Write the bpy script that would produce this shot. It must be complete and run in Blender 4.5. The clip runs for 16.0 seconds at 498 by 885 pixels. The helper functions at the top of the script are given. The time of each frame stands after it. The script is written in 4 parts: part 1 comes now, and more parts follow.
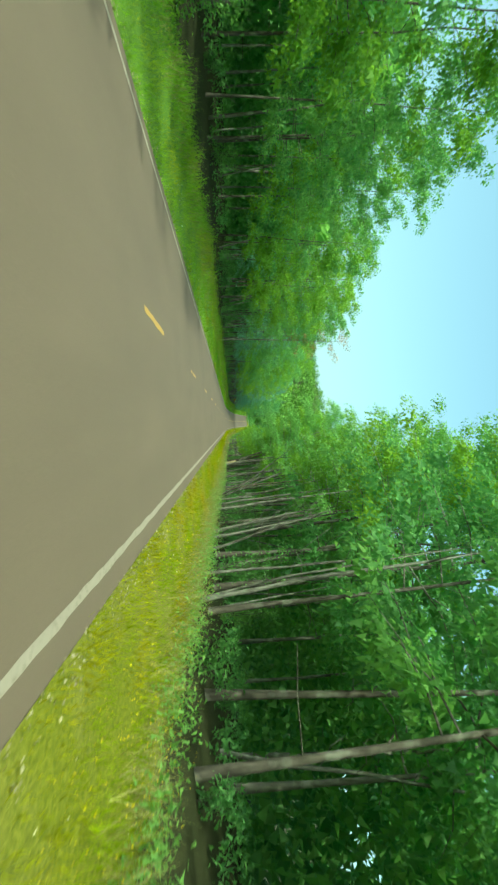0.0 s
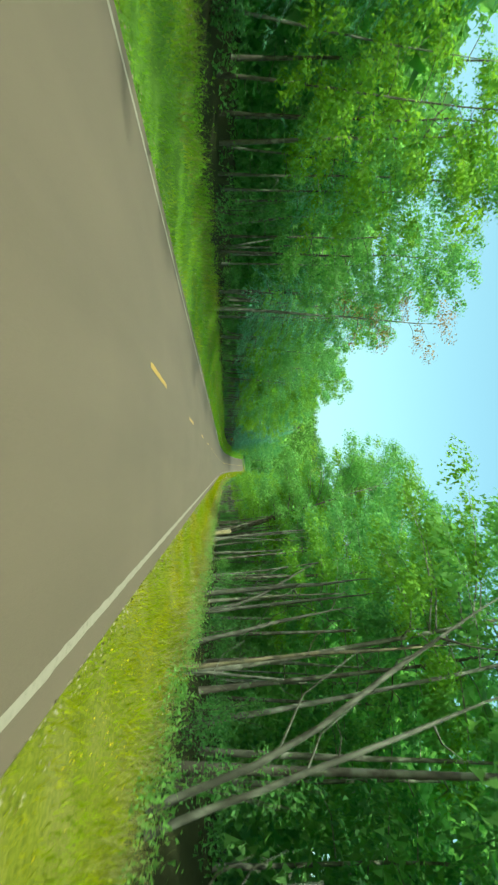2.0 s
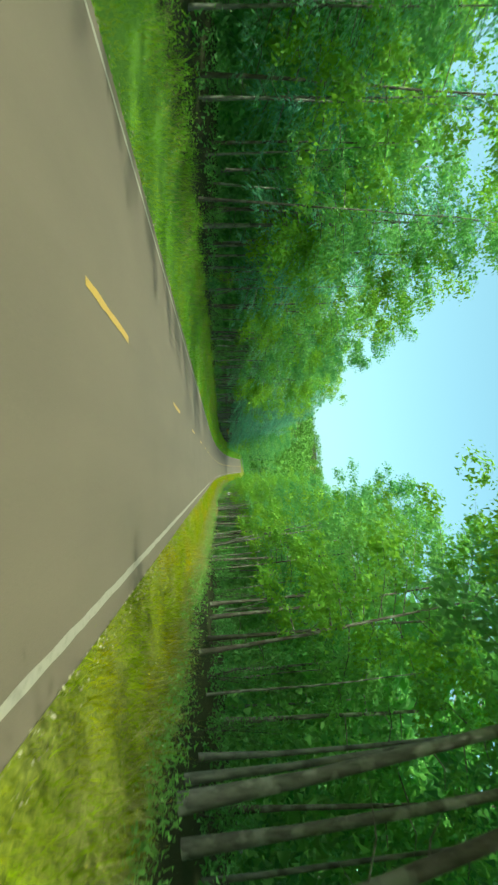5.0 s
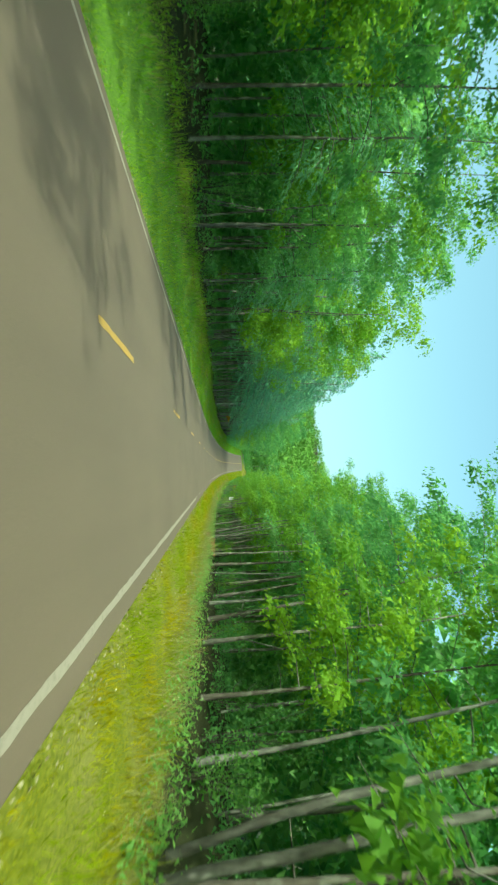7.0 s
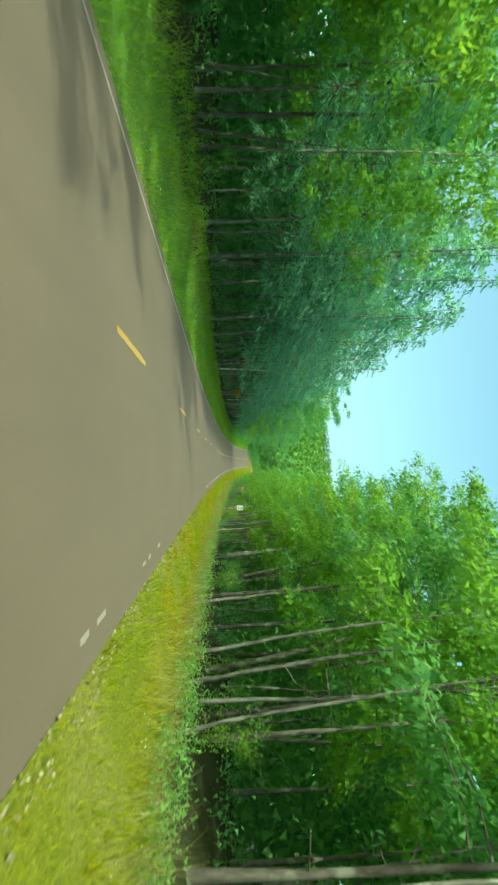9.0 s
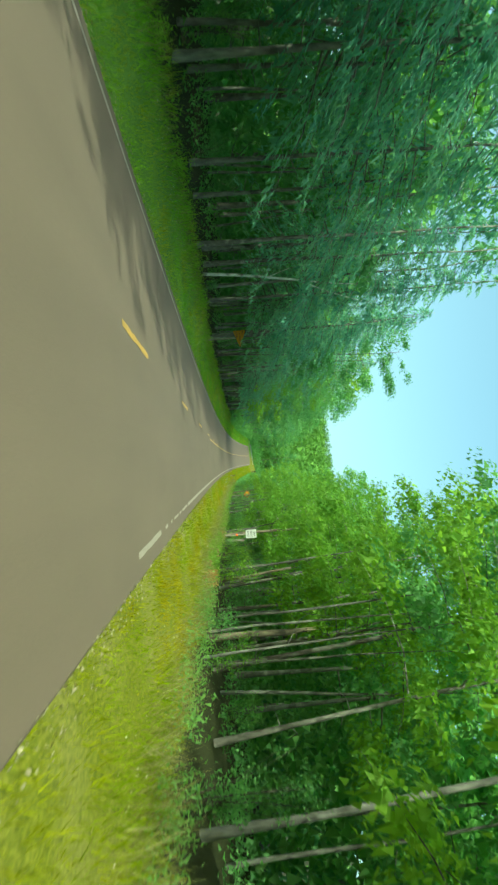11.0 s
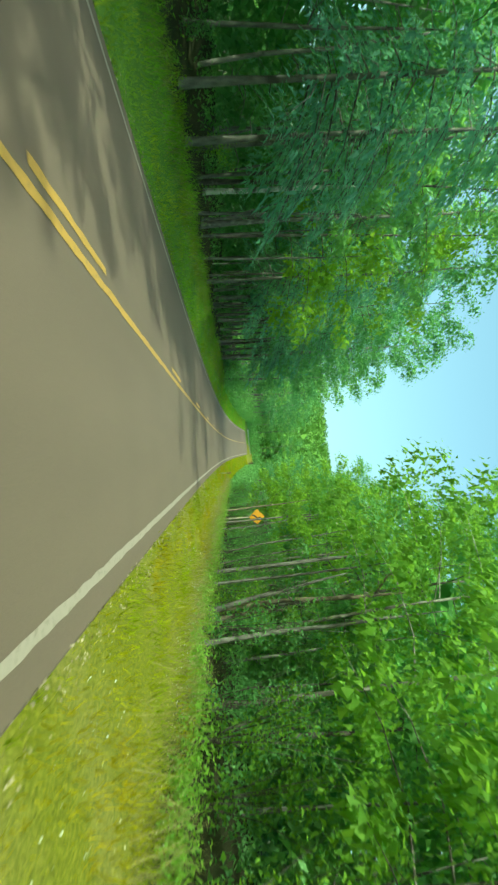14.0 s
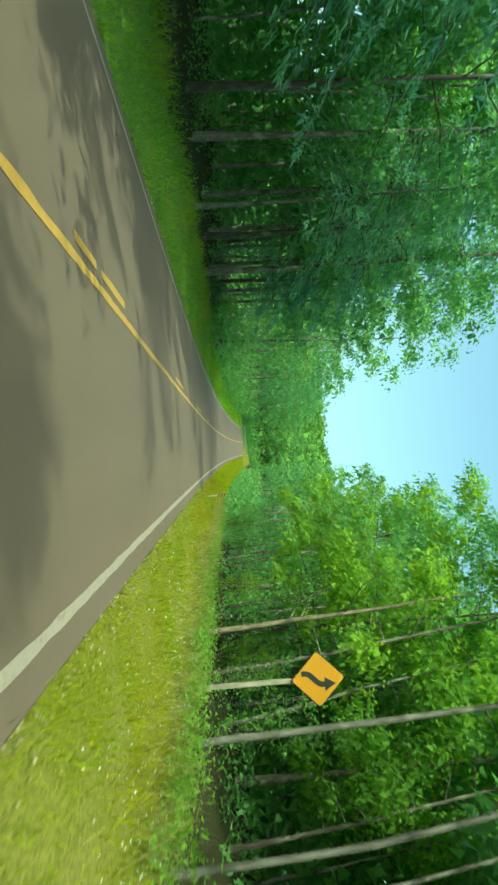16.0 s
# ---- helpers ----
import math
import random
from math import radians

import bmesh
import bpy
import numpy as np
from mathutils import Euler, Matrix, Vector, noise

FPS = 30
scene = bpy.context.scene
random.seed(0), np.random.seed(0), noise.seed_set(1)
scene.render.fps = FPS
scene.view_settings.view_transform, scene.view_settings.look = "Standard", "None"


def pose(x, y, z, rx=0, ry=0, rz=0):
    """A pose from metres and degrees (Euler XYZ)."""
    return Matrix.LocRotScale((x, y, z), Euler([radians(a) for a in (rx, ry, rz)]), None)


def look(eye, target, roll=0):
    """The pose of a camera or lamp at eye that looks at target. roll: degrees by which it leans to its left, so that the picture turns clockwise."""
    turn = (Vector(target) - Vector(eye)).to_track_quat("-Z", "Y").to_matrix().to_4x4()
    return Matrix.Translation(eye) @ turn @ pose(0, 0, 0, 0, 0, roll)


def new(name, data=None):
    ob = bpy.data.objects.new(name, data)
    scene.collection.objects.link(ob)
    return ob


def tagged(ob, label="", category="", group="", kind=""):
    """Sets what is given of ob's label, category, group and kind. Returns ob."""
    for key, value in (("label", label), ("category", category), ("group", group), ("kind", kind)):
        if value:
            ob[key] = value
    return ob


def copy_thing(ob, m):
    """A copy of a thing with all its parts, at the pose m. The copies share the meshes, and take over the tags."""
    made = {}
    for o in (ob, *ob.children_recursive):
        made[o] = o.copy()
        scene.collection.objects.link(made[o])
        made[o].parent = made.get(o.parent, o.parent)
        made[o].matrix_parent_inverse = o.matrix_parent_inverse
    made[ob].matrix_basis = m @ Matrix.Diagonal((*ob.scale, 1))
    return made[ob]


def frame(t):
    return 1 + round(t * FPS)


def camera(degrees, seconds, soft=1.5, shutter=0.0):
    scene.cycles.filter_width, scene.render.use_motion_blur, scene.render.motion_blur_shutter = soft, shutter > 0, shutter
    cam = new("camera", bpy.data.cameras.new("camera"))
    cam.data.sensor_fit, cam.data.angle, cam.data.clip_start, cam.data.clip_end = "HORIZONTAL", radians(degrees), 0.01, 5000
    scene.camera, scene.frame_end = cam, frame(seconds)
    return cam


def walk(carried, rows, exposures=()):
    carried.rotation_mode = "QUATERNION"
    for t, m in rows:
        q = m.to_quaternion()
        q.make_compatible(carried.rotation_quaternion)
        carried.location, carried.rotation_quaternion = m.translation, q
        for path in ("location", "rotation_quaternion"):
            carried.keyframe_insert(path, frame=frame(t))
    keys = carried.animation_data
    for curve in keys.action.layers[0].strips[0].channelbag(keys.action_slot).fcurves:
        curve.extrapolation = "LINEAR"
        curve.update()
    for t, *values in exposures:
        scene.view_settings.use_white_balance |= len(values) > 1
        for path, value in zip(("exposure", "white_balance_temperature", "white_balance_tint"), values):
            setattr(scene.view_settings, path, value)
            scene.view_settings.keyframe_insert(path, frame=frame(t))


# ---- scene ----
# ---------------------------------------------------------------- camera
cam = camera(38.9, 16.0, soft=2.4, shutter=0.12)
PATH = [
    (0, (1.773, -0.043, 1.210), (2.036, 9.951, 1.463), 87.90),
    (0.5, (1.814, 8.935, 1.209), (2.065, 18.929, 1.449), 87.28),
    (1, (1.860, 17.894, 1.208), (1.832, 27.891, 1.449), 87.68),
    (1.5, (1.714, 26.837, 1.211), (1.483, 36.830, 1.498), 89.96),
    (2, (1.636, 35.767, 1.212), (1.273, 45.755, 1.545), 90.77),
    (2.5, (1.728, 44.687, 1.210), (1.283, 54.665, 1.702), 88.76),
    (3, (1.676, 53.600, 1.211), (1.272, 63.579, 1.732), 90.89),
    (3.5, (1.795, 62.509, 1.209), (1.378, 72.488, 1.701), 89.67),
    (4, (1.857, 71.414, 1.208), (1.462, 81.394, 1.690), 88.70),
    (4.5, (1.847, 80.318, 1.208), (1.460, 90.301, 1.642), 88.45),
    (7, (1.662, 124.859, 1.212), (1.324, 134.844, 1.643), 87.26),
    (7.5, (1.633, 133.776, 1.212), (1.302, 143.761, 1.642), 87.79),
    (8, (1.566, 142.696, 1.214), (1.260, 152.682, 1.637), 88.40),
    (8.5, (1.525, 151.619, 1.215), (1.239, 161.607, 1.602), 88.65),
    (9, (1.657, 160.543, 1.212), (1.370, 170.532, 1.578), 87.88),
    (11.5, (1.945, 205.146, 1.287), (1.708, 215.134, 1.708), 85.59),
    (12, (1.914, 214.050, 1.355), (1.794, 224.040, 1.785), 86.02),
    (12.5, (1.870, 222.942, 1.444), (1.797, 232.933, 1.866), 86.44),
    (13, (2.026, 231.821, 1.548), (1.904, 241.811, 1.977), 85.95),
    (13.5, (2.035, 240.682, 1.676), (1.892, 250.668, 2.176), 86.76),
    (14, (2.041, 249.522, 1.823), (1.942, 259.508, 2.335), 86.47),
    (14.5, (2.008, 258.337, 1.990), (1.908, 268.320, 2.569), 86.90),
    (15, (2.044, 267.123, 2.176), (1.916, 277.103, 2.798), 86.71),
    (15.5, (1.986, 275.876, 2.382), (1.919, 285.856, 3.015), 86.59),
    (16, (1.990, 284.592, 2.605), (1.887, 294.573, 3.217), 86.29),
]
EXPOSURES = [(0.0, 1.38, 6500, -36), (16.0, 1.38, 6500, -36)]
walk(cam, [(t, look(eye, target, roll)) for t, eye, target, roll in PATH], EXPOSURES)

# ---------------------------------------------------------------- world and sun
SUN_AZ = Vector((0.55, 0.83, 0.0)).normalized()      # the way the light travels over the ground
SUN_EL = radians(50.5)
world = bpy.data.worlds.new("world")
scene.world = world
world.use_nodes = True
wn = world.node_tree.nodes
sky = wn.new("ShaderNodeTexSky")
sky.sky_type = "NISHITA"
sky.sun_disc = False
sky.sun_elevation = SUN_EL
sky.sun_rotation = math.atan2(-SUN_AZ.x, -SUN_AZ.y)
sky.air_density, sky.dust_density, sky.ozone_density = 1.0, 4.6, 1.0
world.node_tree.links.new(sky.outputs[0], wn["Background"].inputs[0])
wn["Background"].inputs[1].default_value = 0.136
sun_data = bpy.data.lights.new("sun", "SUN")
sun_data.energy, sun_data.angle, sun_data.color = 1.8, radians(0.6), (1.0, 0.95, 0.84)
sun = new("sun", sun_data)
light_way = SUN_AZ * math.cos(SUN_EL) + Vector((0, 0, -math.sin(SUN_EL)))
sun.matrix_world = look(Vector((0, 0, 80)), Vector((0, 0, 80)) + light_way)


# ---------------------------------------------------------------- materials
def material(name, rough=0.8, metal=0.0):
    m = bpy.data.materials.new(name)
    m.use_nodes = True
    b = m.node_tree.nodes["Principled BSDF"]
    b.inputs["Roughness"].default_value, b.inputs["Metallic"].default_value = rough, metal
    return m, m.node_tree.nodes, m.node_tree.links, b


def noise_node(n, l, scale, detail=4.0, coords=None, stretch=None):
    t = n.new("ShaderNodeTexNoise")
    t.inputs["Scale"].default_value, t.inputs["Detail"].default_value = scale, detail
    if coords is None:
        coords = n.new("ShaderNodeNewGeometry").outputs["Position"]
    if stretch:
        mp = n.new("ShaderNodeMapping")
        mp.inputs["Scale"].default_value = stretch
        l.new(coords, mp.inputs[0])
        coords = mp.outputs[0]
    l.new(coords, t.inputs["Vector"])
    return t.outputs["Fac"]


def ramp(n, l, fac, stops):
    r = n.new("ShaderNodeValToRGB")
    e = r.color_ramp.elements
    e[0].position, e[0].color = stops[0][0], (*stops[0][1], 1)
    e[1].position, e[1].color = stops[-1][0], (*stops[-1][1], 1)
    for p, c in stops[1:-1]:
        e.new(p).color = (*c, 1)
    l.new(fac, r.inputs[0])
    return r.outputs[0]


def mixed(n, l, fac, a, b, how="MIX"):
    m = n.new("ShaderNodeMix")
    m.data_type, m.blend_type = "RGBA", how
    for s, v in ((m.inputs[0], fac), (m.inputs[6], a), (m.inputs[7], b)):
        if isinstance(v, (int, float)):
            s.default_value = v
        elif isinstance(v, tuple):
            s.default_value = (*v, 1)
        else:
            l.new(v, s)
    return m.outputs[2]


def bumped(n, l, b, height, strength=0.4, distance=0.02):
    k = n.new("ShaderNodeBump")
    k.inputs["Strength"].default_value, k.inputs["Distance"].default_value = strength, distance
    l.new(height, k.inputs["Height"])
    l.new(k.outputs[0], b.inputs["Normal"])


def leaf_material(name, dark, light, glow, share=0.4, patchy=False):
    """Leaves: each its own shade, each tree its own cast, light shining through."""
    m, n, l, b = material(name, 0.55)
    geo, info = n.new("ShaderNodeNewGeometry"), n.new("ShaderNodeObjectInfo")
    c = ramp(n, l, geo.outputs["Random Per Island"], [(0.0, dark), (0.75, light), (1.0, tuple(min(1, v * 1.35) for v in light))])
    cast = ramp(n, l, info.outputs["Random"], [(0.0, (0.8, 0.86, 0.9)), (0.5, (1, 1, 1)), (1.0, (1.22, 1.1, 0.85))])
    if patchy:
        dry = ramp(n, l, noise_node(n, l, 0.9, 4, None, (1.0, 0.22, 1.0)), [(0.42, (0.82, 1.0, 0.9)), (0.52, (1, 1, 1)), (0.66, (1.25, 0.95, 1.0))])
        cast = mixed(n, l, 1.0, cast, dry, "MULTIPLY")
    c = mixed(n, l, 1.0, c, cast, "MULTIPLY")
    l.new(c, b.inputs["Base Color"])
    b.inputs["Specular IOR Level"].default_value = 0.06 if patchy else 0.18
    t = n.new("ShaderNodeBsdfTranslucent")
    g = mixed(n, l, 1.0, glow, cast, "MULTIPLY")
    l.new(g, t.inputs[0])
    s = n.new("ShaderNodeMixShader")
    s.inputs[0].default_value = share
    l.new(b.outputs[0], s.inputs[1])
    l.new(t.outputs[0], s.inputs[2])
    l.new(s.outputs[0], n["Material Output"].inputs[0])
    return m


def plain(name, colour, rough=0.6, metal=0.0, vary=0.25, scale=8.0):
    m, n, l, b = material(name, rough, metal)
    lo = tuple(v * (1 - vary) for v in colour)
    l.new(ramp(n, l, noise_node(n, l, scale, 5), [(0.3, lo), (0.7, colour)]), b.inputs["Base Color"])
    return m


def bark_material(name, dark, light, patch):
    m, n, l, b = material(name, 0.9)
    co = n.new("ShaderNodeTexCoord").outputs["Object"]
    f = noise_node(n, l, 9.0, 6, co, (1, 1, 0.35))
    c = ramp(n, l, f, [(0.3, dark), (0.7, light)])
    blot = ramp(n, l, noise_node(n, l, 1.6, 3, co), [(0.52, (0, 0, 0)), (0.6, (1, 1, 1))])
    l.new(mixed(n, l, blot, c, patch), b.inputs["Base Color"])
    bumped(n, l, b, f, 0.7, 0.02)
    return m


def asphalt_material():
    m, n, l, b = material("asphalt", 0.82)
    grain = noise_node(n, l, 90.0, 3)
    wear = noise_node(n, l, 1.1, 5, None, (1.0, 0.12, 1.0))
    patchy = noise_node(n, l, 0.25, 3)
    c = ramp(n, l, grain, [(0.25, (0.081, 0.056, 0.041)), (0.5, (0.121, 0.085, 0.063)), (0.8, (0.169, 0.122, 0.093))])
    c = mixed(n, l, 0.45, c, ramp(n, l, wear, [(0.3, (0.090, 0.064, 0.048)), (0.7, (0.145, 0.103, 0.077))]))
    c = mixed(n, l, 0.25, c, ramp(n, l, patchy, [(0.35, (0.098, 0.071, 0.053)), (0.65, (0.139, 0.099, 0.074))]))
    l.new(c, b.inputs["Base Color"])
    bumped(n, l, b, grain, 0.25, 0.004)
    return m


def paint_material(name, colour, worn):
    m, n, l, b = material(name, 0.6)
    f = noise_node(n, l, 14.0, 6)
    c = ramp(n, l, f, [(0.28, worn), (0.42, tuple(v * 0.9 for v in colour)), (0.7, colour)])
    l.new(c, b.inputs["Base Color"])
    bumped(n, l, b, f, 0.2, 0.003)
    return m


def ground_material():
    """Grass sod beside the road, brown leaf litter under the trees, its colour darkened for shade."""
    m, n, l, b = material("ground", 0.95)
    pos = n.new("ShaderNodeNewGeometry").outputs["Position"]
    sep = n.new("ShaderNodeSeparateXYZ")
    l.new(pos, sep.inputs[0])
    shift = n.new("ShaderNodeMath")
    shift.inputs[1].default_value = 0.4
    l.new(sep.outputs[0], shift.inputs[0])
    mag = n.new("ShaderNodeMath")
    mag.operation = "ABSOLUTE"
    l.new(shift.outputs[0], mag.inputs[0])
    wob = n.new("ShaderNodeMath")
    wob.operation = "MULTIPLY_ADD"
    l.new(noise_node(n, l, 0.8, 3), wob.inputs[0])
    wob.inputs[1].default_value = 1.6
    l.new(mag.outputs[0], wob.inputs[2])
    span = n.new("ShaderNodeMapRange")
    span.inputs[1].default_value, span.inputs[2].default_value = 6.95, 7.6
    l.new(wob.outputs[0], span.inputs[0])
    fine, broad = noise_node(n, l, 22.0, 5), noise_node(n, l, 0.5, 4)
    grass = ramp(n, l, fine, [(0.25, (0.065, 0.08, 0.008)), (0.55, (0.15, 0.155, 0.016)), (0.8, (0.26, 0.24, 0.04))])
    dry = ramp(n, l, fine, [(0.25, (0.13, 0.12, 0.035)), (0.8, (0.32, 0.27, 0.11))])
    grass = mixed(n, l, ramp(n, l, broad, [(0.45, (0, 0, 0)), (0.75, (0.7, 0.7, 0.7))]), grass, dry)
    lush = ramp(n, l, fine, [(0.25, (0.06, 0.12, 0.014)), (0.8, (0.18, 0.28, 0.045))])
    left = n.new("ShaderNodeMath")
    left.operation = "LESS_THAN"
    l.new(sep.outputs[0], left.inputs[0])
    grass = mixed(n, l, left.outputs[0], grass, lush)
    # litter colours sunk near black to carry the shade under the trees
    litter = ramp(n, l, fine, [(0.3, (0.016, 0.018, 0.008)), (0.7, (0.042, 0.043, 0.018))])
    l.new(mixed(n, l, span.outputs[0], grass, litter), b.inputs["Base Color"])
    b.inputs["Specular IOR Level"].default_value = 0.1
    bumped(n, l, b, fine, 0.8, 0.05)
    return m


ASPHALT = asphalt_material()
GROUND = ground_material()
WHITE_PAINT = paint_material("white_road_paint", (0.3, 0.25, 0.215), (0.16, 0.13, 0.103))
YELLOW_PAINT = paint_material("yellow_road_paint", (0.42, 0.245, 0.05), (0.25, 0.165, 0.06))
LEAF = leaf_material("broad_leaves", (0.07, 0.16, 0.062), (0.16, 0.31, 0.105), (0.29, 0.56, 0.14), 0.5)
LEAF_BRIGHT = leaf_material("young_leaves", (0.075, 0.165, 0.028), (0.185, 0.33, 0.05), (0.34, 0.56, 0.06), 0.5)
# darker copy of the broad leaves, putting shade into the inner wood's colour
LEAF_DARK = leaf_material("broad_leaves_shade_tone", (0.06, 0.14, 0.06), (0.14, 0.28, 0.1), (0.22, 0.46, 0.12), 0.45)
NEEDLE = leaf_material("needles", (0.09, 0.2, 0.15), (0.18, 0.35, 0.24), (0.28, 0.56, 0.31), 0.5)
RUST_LEAF = leaf_material("withered_leaves", (0.32, 0.17, 0.065), (0.55, 0.36, 0.18), (0.42, 0.26, 0.1), 0.25)
GRASS = leaf_material("grass_blades", (0.11, 0.145, 0.006), (0.275, 0.3, 0.01), (0.37, 0.42, 0.012), 0.4, True)
LUSH_GRASS = leaf_material("lush_grass_blades", (0.11, 0.21, 0.02), (0.27, 0.41, 0.04), (0.4, 0.58, 0.05), 0.42, True)
GRIT = leaf_material("grit", (0.2, 0.155, 0.1), (0.4, 0.32, 0.22), (0.1, 0.08, 0.05), 0.05)
DRY_GRASS = leaf_material("seeding_grass", (0.2, 0.19, 0.06), (0.42, 0.36, 0.15), (0.4, 0.34, 0.1), 0.3)
YELLOW_PETAL = leaf_material("yellow_petals", (0.6, 0.42, 0.02), (0.85, 0.68, 0.03), (0.6, 0.45, 0.02), 0.2)
WHITE_PETAL = leaf_material("white_petals", (0.7, 0.7, 0.6), (0.85, 0.85, 0.8), (0.5, 0.5, 0.4), 0.2)
BARK_GREY = bark_material("grey_bark", (0.09, 0.083, 0.07), (0.21, 0.195, 0.165), (0.31, 0.295, 0.255))
BARK_PALE = bark_material("pale_bark", (0.1, 0.098, 0.085), (0.25, 0.24, 0.21), (0.08, 0.078, 0.065))
BARK_DARK = bark_material("dark_bark", (0.05, 0.042, 0.034), (0.14, 0.12, 0.1), (0.2, 0.19, 0.16))
BIRCH = bark_material("white_bark", (0.4, 0.39, 0.35), (0.68, 0.67, 0.62), (0.16, 0.15, 0.13))
POST_WOOD = bark_material("weathered_post_wood", (0.2, 0.18, 0.14), (0.36, 0.33, 0.27), (0.29, 0.27, 0.215))
BARK_TAN = bark_material("tan_bark", (0.09, 0.075, 0.052), (0.27, 0.22, 0.15), (0.08, 0.07, 0.055))
BARK_LIGHT = bark_material("light_grey_bark", (0.075, 0.073, 0.064), (0.23, 0.222, 0.195), (0.1, 0.095, 0.083))
BARK_MOTTLED = bark_material("mottled_grey_bark", (0.06, 0.058, 0.05), (0.19, 0.183, 0.16), (0.085, 0.08, 0.07))
STUMP_BARK = bark_material("sunlit_stump_bark", (0.14, 0.112, 0.07), (0.35, 0.285, 0.18), (0.12, 0.12, 0.07))
SPLIT_WOOD = bark_material("split_wood", (0.34, 0.24, 0.13), (0.6, 0.46, 0.28), (0.5, 0.4, 0.26))
SIGN_WHITE = plain("sign_white", (0.52, 0.52, 0.51), 0.3, 0, 0.06, 3)
SIGN_BLACK = plain("sign_black", (0.02, 0.02, 0.02), 0.45, 0, 0.2)
SIGN_AMBER = plain("sign_amber", (0.48, 0.225, 0.003), 0.7, 0, 0.12, 3)
YELLOW_SIGN = plain("sign_yellow", (0.36, 0.3, 0.06), 0.4, 0, 0.12, 3)
ORANGE = plain("orange_marker", (0.9, 0.17, 0.02), 0.5, 0, 0.15)
STEEL = plain("galvanised_steel", (0.55, 0.56, 0.56), 0.45, 0.6, 0.2)
HILL = leaf_material("hill_woods", (0.07, 0.15, 0.025), (0.16, 0.29, 0.05), (0.2, 0.36, 0.05), 0.3)


# ---------------------------------------------------------------- mesh helpers
def mesh_of(name, verts, faces, mat, smooth=False):
    me = bpy.data.meshes.new(name)
    me.from_pydata([tuple(v) for v in verts], [], faces)
    me.materials.append(mat)
    if smooth:
        me.polygons.foreach_set("use_smooth", np.ones(len(me.polygons), bool))
    me.update()
    return me


def soup(name, corners, mat):
    """A mesh of loose polygons from an array (count, corners, 3)."""
    count, k, _ = corners.shape
    me = bpy.data.meshes.new(name)
    me.vertices.add(count * k)
    me.vertices.foreach_set("co", np.ascontiguousarray(corners, dtype=np.float32).ravel())
    me.loops.add(count * k)
    me.loops.foreach_set("vertex_index", np.arange(count * k, dtype=np.int32))
    me.polygons.add(count)
    me.polygons.foreach_set("loop_start", np.arange(0, count * k, k, dtype=np.int32))
    me.materials.append(mat)
    me.update(calc_edges=True)
    return me


def part(name, me, parent, label=""):
    ob = new(name, me)
    ob.parent = parent
    return tagged(ob, label) if label else ob


def bm_mesh(name, bm, mat):
    me = bpy.data.meshes.new(name)
    bm.to_mesh(me)
    bm.free()
    me.materials.append(mat)
    return me


def box_bm(sx, sy, sz, centre=(0, 0, 0), bevel=0.0):
    bm = bmesh.new()
    bmesh.ops.create_cube(bm, size=1.0, matrix=Matrix.Translation(centre) @ Matrix.Diagonal((sx, sy, sz, 1)))
    if bevel:
        bmesh.ops.bevel(bm, geom=bm.edges[:], offset=bevel, segments=2, affect="EDGES")
    return bm


def tube(path, radii, sides, verts, faces):
    """Adds a tapered tube along a path to the lists."""
    path = np.asarray(path, float)
    base = len(verts)
    for i, p in enumerate(path):
        d = path[min(i + 1, len(path) - 1)] - path[max(i - 1, 0)]
        d /= np.linalg.norm(d) + 1e-9
        a = np.cross(d, (0.0, 1.0, 0.0) if abs(d[2]) > 0.5 else (0.0, 0.0, 1.0))
        a /= np.linalg.norm(a) + 1e-9
        b = np.cross(d, a)
        for j in range(sides):
            w = 2 * math.pi * j / sides
            verts.append(p + radii[i] * (math.cos(w) * a + math.sin(w) * b))
    for i in range(len(path) - 1):
        for j in range(sides):
            k = (j + 1) % sides
            faces.append((base + i * sides + j, base + i * sides + k, base + (i + 1) * sides + k, base + (i + 1) * sides + j))
    faces.append(tuple(base + (len(path) - 1) * sides + j for j in range(sides)))


def leaf_axes(rng, c, flat):
    nrm = rng.normal(size=(c, 3)) * flat + (0, 0, 1)
    nrm /= np.linalg.norm(nrm, axis=1, keepdims=True)
    ax = rng.normal(size=(c, 3))
    ax -= (ax * nrm).sum(1, keepdims=True) * nrm
    ax /= np.linalg.norm(ax, axis=1, keepdims=True)
    return nrm, ax, np.cross(nrm, ax)


def leaf_quads(rng, centres, length, width, flat=0.6):
    """Pointed leaves round the given centres: an array (count, 4, 3)."""
    nrm, ax, bx = leaf_axes(rng, len(centres), flat)
    ls = (length * rng.uniform(0.6, 1.3, len(centres)))[:, None]
    ws = ls * width
    fold = nrm * ls * 0.12
    return np.stack([centres - ax * ls / 2, centres + bx * ws / 2 + fold - ax * ls * 0.08, centres + ax * ls / 2 - fold, centres - bx * ws / 2 + fold - ax * ls * 0.08], 1)


def leaf_tips(rng, centres, length, width, flat=0.6):
    """Small three-cornered leaves, wide at the stalk and pointed: an array (count, 3, 3)."""
    nrm, ax, bx = leaf_axes(rng, len(centres), flat)
    ls = (length * rng.uniform(0.6, 1.3, len(centres)))[:, None]
    ws = ls * width
    return np.stack([centres - ax * ls * 0.35 + bx * ws / 2, centres + ax * ls * 0.65, centres - ax * ls * 0.35 - bx * ws / 2], 1)


def unit(v):
    return v / (np.linalg.norm(v, axis=1, keepdims=True) + 1e-9)


